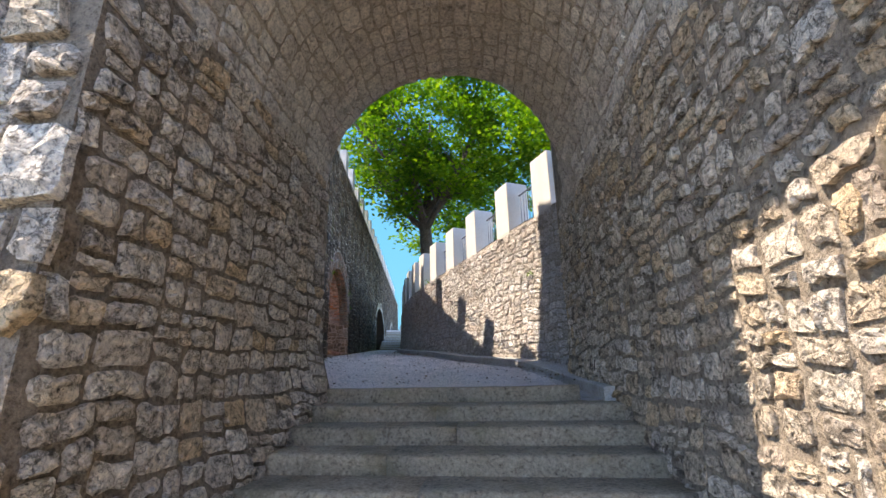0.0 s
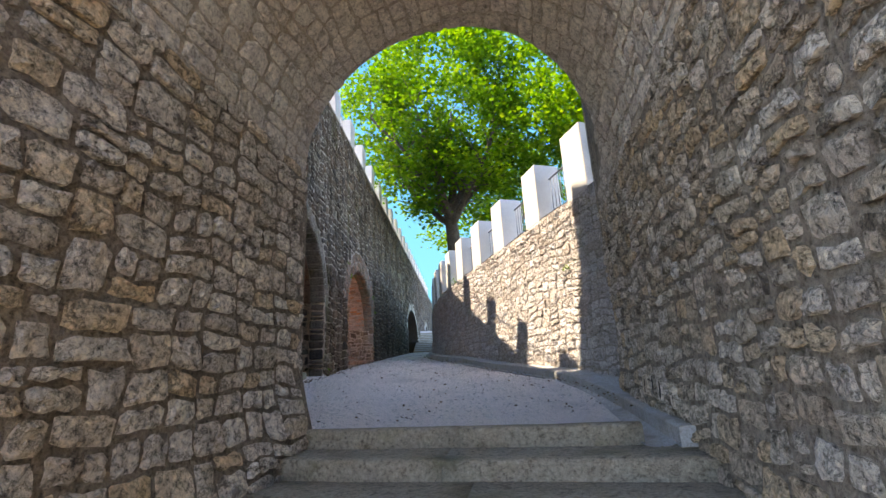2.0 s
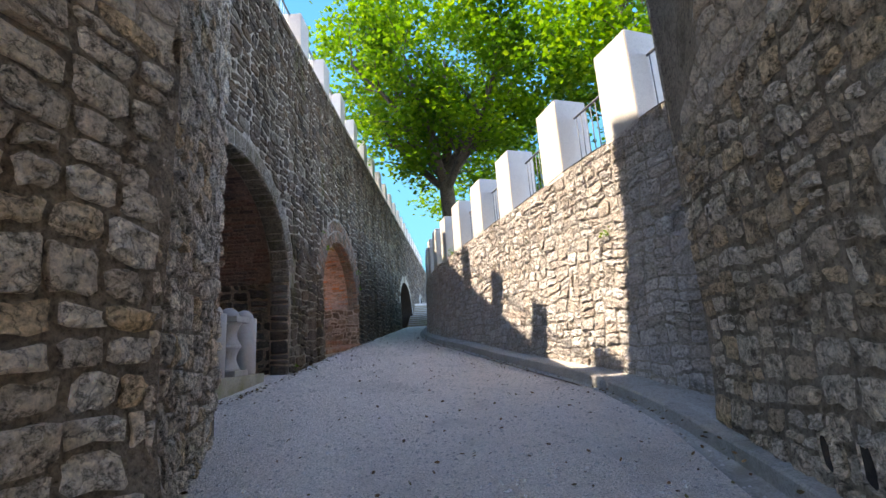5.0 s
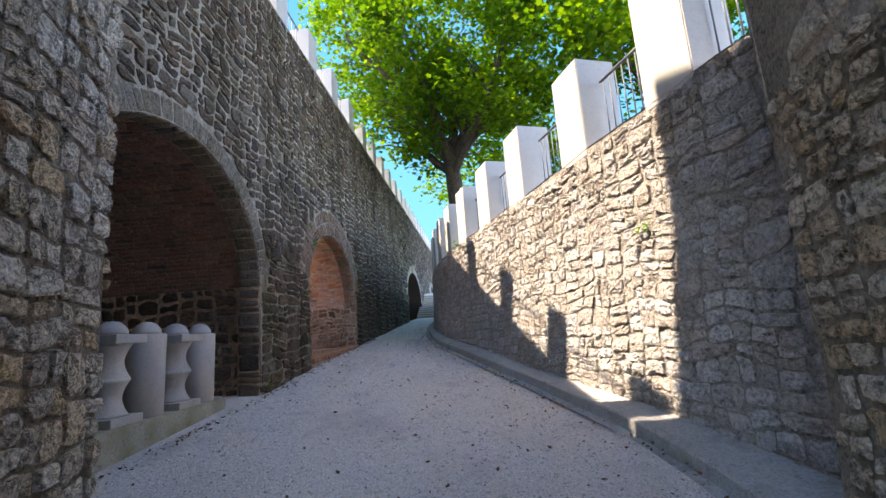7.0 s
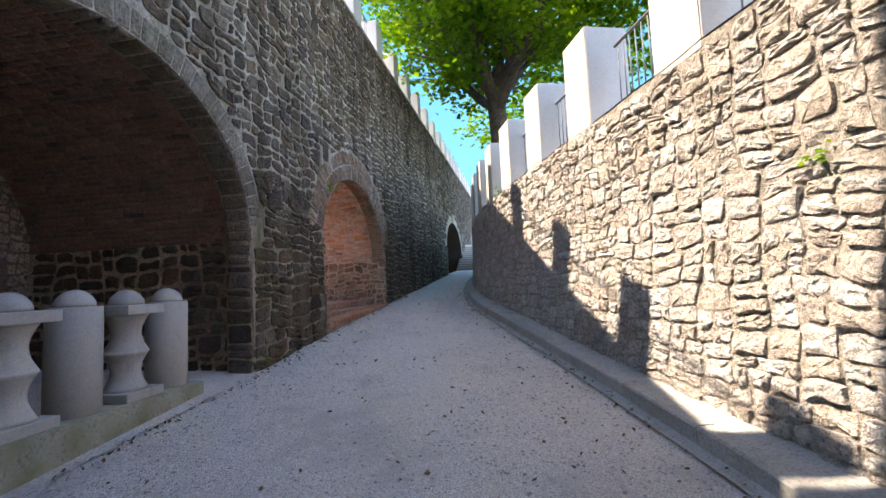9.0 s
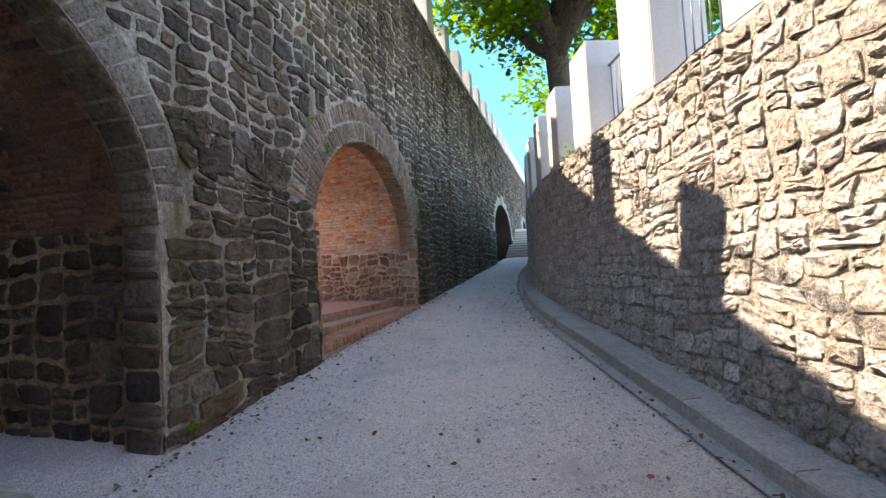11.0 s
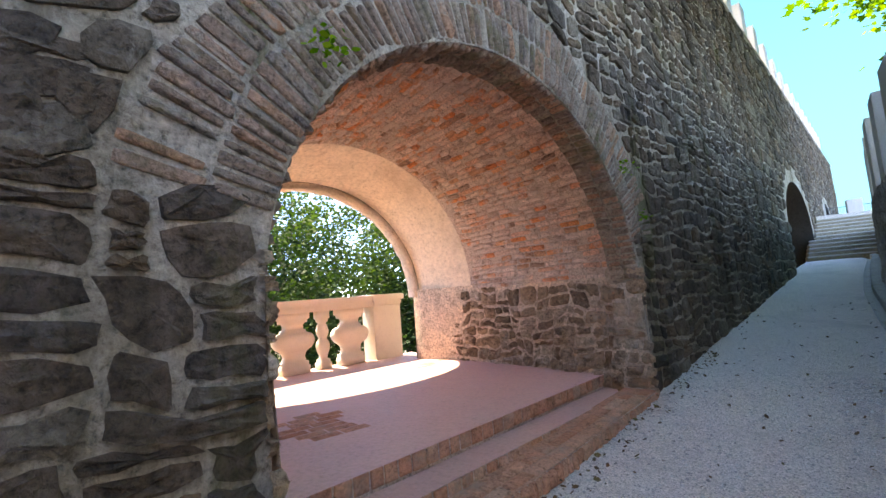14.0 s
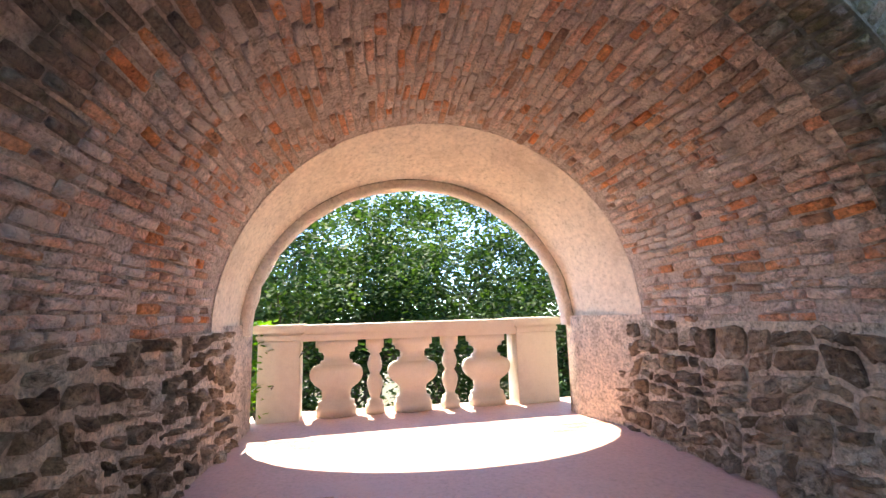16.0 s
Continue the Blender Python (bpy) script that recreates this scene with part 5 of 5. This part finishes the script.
def ring_P(A):
    rad = (A[1] + A[3] - A[2]) / 2 + 0.3
    return rad, lambda s, h, d: lw_P(A[0] - (A[1] + s) * math.cos(h / rad), A[2] + (A[3] - A[2] + s) * math.sin(h / rad), d)


rad, P2 = ring_P(ARCHES[1])
lay(R(109), ring2, P2, 0.0, 0.58, 0.0, math.pi * rad, (0.060, 0.080), (0.27, 0.305), M_BRICK_RING, lambda s, h: -0.03 < s < 0.66 and 0.5 < h < math.pi * rad - 0.5, near=lambda s, h: True, name="brick", joint=0.022, proud=0.020, wobble=0.035, square=0.2, split=0, flush=True, lost=0.03)
rad1, P1 = ring_P(ARCHES[0])
ring1 = setting("arch_ring", "pale cut-stone ring of the first arch", "arch")
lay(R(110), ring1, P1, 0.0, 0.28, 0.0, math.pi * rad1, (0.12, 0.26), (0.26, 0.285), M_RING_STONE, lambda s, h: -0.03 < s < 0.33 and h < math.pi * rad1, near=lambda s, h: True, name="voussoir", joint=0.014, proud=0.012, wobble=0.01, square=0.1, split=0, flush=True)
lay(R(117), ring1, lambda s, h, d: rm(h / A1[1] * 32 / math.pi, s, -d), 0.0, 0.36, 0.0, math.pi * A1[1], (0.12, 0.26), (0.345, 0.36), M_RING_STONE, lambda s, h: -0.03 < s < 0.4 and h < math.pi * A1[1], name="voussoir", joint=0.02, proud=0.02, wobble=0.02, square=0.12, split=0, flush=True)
# soffit of the second arch's ring, and its jambs
lay(R(111), ring2, lambda s, h, d: mouth(h / 1.85 * 40 / math.pi, s) + (AL0 + Vector((-0.2, 0, 4.0)) - mouth(h / 1.85 * 40 / math.pi, s)).normalized() * d, 0.0, 0.32, 0.0, math.pi * 1.85, (0.068, 0.085), (0.15, 0.17), M_BRICK_RING, lambda s, h: -0.02 < s < 0.34 and h < math.pi * 1.85, name="brick", joint=0.02, proud=0.03, wobble=0.02, square=0.15, split=0, flush=True, lost=0.04)
for i, sg in ((0, 1), (40, -1)):
    rubble(R(112 + i), ring2, lambda s, h, d, i=i, sg=sg: Vector((mouth(i, s).x, mouth(i, s).y + sg * d, h)), 0.0, 0.32, 2.1, A2[2], (0.09, 0.22), (0.11, 0.32), M_ALC, lambda s, h: -0.06 < s < 0.36, joint=0.03, proud=0.04)
# alcove: brick vault, rubble sides
for_v2 = math.pi * VR


def v2_ok(s, h):
    a = h / VR
    return 0 < a < math.pi and q_mouth(-VR * math.cos(a)) + 0.33 < s < 2.98


def v2_dark(s, h):
    a = h / VR
    return 0.42 < a + 0.12 * noise.noise((s * 2, h * 2, 0)) < 1.25 and s < q_mouth(-VR * math.cos(a)) + 1.05 + 0.3 * noise.noise((s, h * 1.5, 4))


lay(R(120), vault2, lambda s, h, d: v2(h / VR, s, d), -1.0, 3.0, 0.0, for_v2, (0.066, 0.080), (0.13, 0.28), [M_BRICK, M_BRICK_RING, v2_dark], v2_ok, near=lambda s, h: s < 2.9 and (h / VR < 0.9 or h / VR > 2.5), name="brick", joint=0.016, proud=0.028, wobble=0.03, square=0.2, split=0, lost=0.06)
for sg in (-1, 1):
    rubble(R(121 + sg), w_al, lambda s, h, d, sg=sg: side_P(sg, s, h, d), -0.6, 4.0, 2.6, VSP, (0.09, 0.22), (0.11, 0.36), M_ALC, lambda s, h, sg=sg: q_mouth(sg * VR) + 0.3 < s < (3.7 if sg > 0 else 3.5) and h < VSP, near=lambda s, h: True, joint=0.042 if sg > 0 else 0.075, proud=0.05, rough=1.8, warp=0.12)
# brick edgings of the alcove's steps
lay(R(130), alc_floor, lambda s, h, d: alc(s, fl_front(s) + 0.02 - d, h), -1.95, 1.95, FLOOR2 - 0.128, FLOOR2, (0.126, 0.127), (0.10, 0.135), M_TERRA_BRICK, lambda s, h: -1.97 < s < 1.97 and h < FLOOR2, near=lambda s, h: True, name="brick", joint=0.012, proud=0.022, wobble=0.006, square=0.08, split=0)
lay(R(131), alc_floor, lambda s, h, d: alc(s, q_mouth(s) + 0.31 - d, h), -1.95, 1.95, 2.48, 2.60, (0.118, 0.119), (0.10, 0.135), M_TERRA_BRICK, lambda s, h: -1.97 < s < 1.97 and h < 2.60, near=lambda s, h: True, name="brick", joint=0.012, proud=0.022, wobble=0.006, square=0.08, split=0)
lay(R(132), alc_floor, lambda s, h, d: alc(s, q_mouth(s) - 0.01 - d, h + tread_z(s) - 2.5), -1.95, 1.95, 2.37, 2.505, (0.128, 0.129), (0.07, 0.09), M_TERRA_BRICK, lambda s, h: -1.9 < s < 1.9 and h < 2.51, near=lambda s, h: True, name="brick", joint=0.012, proud=0.03, wobble=0.015, square=0.15, split=0)
lay(R(133), alc_floor, lambda s, h, d: alc(s, q_mouth(s) + h, tread_z(s) + d * 0.5), -1.95, 1.95, 0.0, 0.30, (0.11, 0.13), (0.23, 0.27), M_TERRA_BRICK, lambda s, h: -1.9 < s < 1.9 and h < 0.31, near=lambda s, h: True, name="brick", joint=0.014, proud=0.016, wobble=0.01, square=0.1, split=0)
# first arch: dark brick courses and rubble pier
rr1 = A1[1] + 0.12
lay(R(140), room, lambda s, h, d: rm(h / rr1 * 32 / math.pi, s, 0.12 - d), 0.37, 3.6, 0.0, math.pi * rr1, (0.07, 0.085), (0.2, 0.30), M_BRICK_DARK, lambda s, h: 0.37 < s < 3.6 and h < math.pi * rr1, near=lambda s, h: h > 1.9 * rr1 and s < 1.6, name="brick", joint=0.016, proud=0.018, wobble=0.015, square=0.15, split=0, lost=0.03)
rubble(R(141), room, lambda s, h, d: Vector((rm(32, s, 0.12).x, rm(32, s, 0.12).y - d, h)), 0.37, 3.6, 1.7, A1[2], (0.14, 0.28), (0.2, 0.45), M_BASALT, lambda s, h: 0.37 < s < 3.6 and h < A1[2], near=lambda s, h: s < 2, joint=0.05, proud=0.04)
lay(R(142), room, lambda s, h, d: Vector((rm(32, s, 0.0).x, rm(32, s, 0.0).y - d, h)), 0.0, 0.36, 1.7, A1[2], (0.16, 0.3), (0.34, 0.36), M_BASALT, lambda s, h: -0.05 < s < 0.4 and h < A1[2], joint=0.03, proud=0.03, wobble=0.03, flush=True)
# lane wall
rubble(R(150), w_r, rw_P, 6.5, 23.0, 1.4, 5.06, (0.10, 0.24), (0.14, 0.42), M_LANE, lambda s, h: gz(s) - 0.15 < h < rw_top(s) - 0.01, near=lambda s, h: 7.5 < s < 13.5, joint=0.020, proud=0.027, rough=1.6, warp=0.085)
rubble(R(151), w_r, rw_P, 23.0, 44.0, 2.5, 5.06, (0.22, 0.34), (0.3, 0.6), M_LANE, lambda s, h: h < rw_top(s) - 0.01, joint=0.026, proud=0.034)
rubble(R(143), room, ROOM_B, 0.0, 4.0, 1.7, 5.6, (0.14, 0.24), (0.16, 0.36), M_TUN_R, lambda s, h: ((s - 2.0) / 1.35) ** 2 + (max(0, h - 3.0) / 1.3) ** 2 > 1 and 0 < s < 4, joint=0.03, proud=0.03)
lay(R(160), alc_floor, lambda s, h, d: alc(s, h, FLOOR2 - 0.004 + 0.22 * d), -1.9, 1.9, 0.6, 3.6, (0.12, 0.13), (0.24, 0.26), M_TERRA_BRICK, lambda s, h: abs(s) < 1.88 and fl_front(s) + 0.05 < h < 3.6 and (s < -0.7 or s > 1.1) and noise.noise((s * 1.1, h * 0.9, 8.0)) > 0.12, name="brick", joint=0.012, proud=0.012, wobble=0.01, square=0.1, split=0)
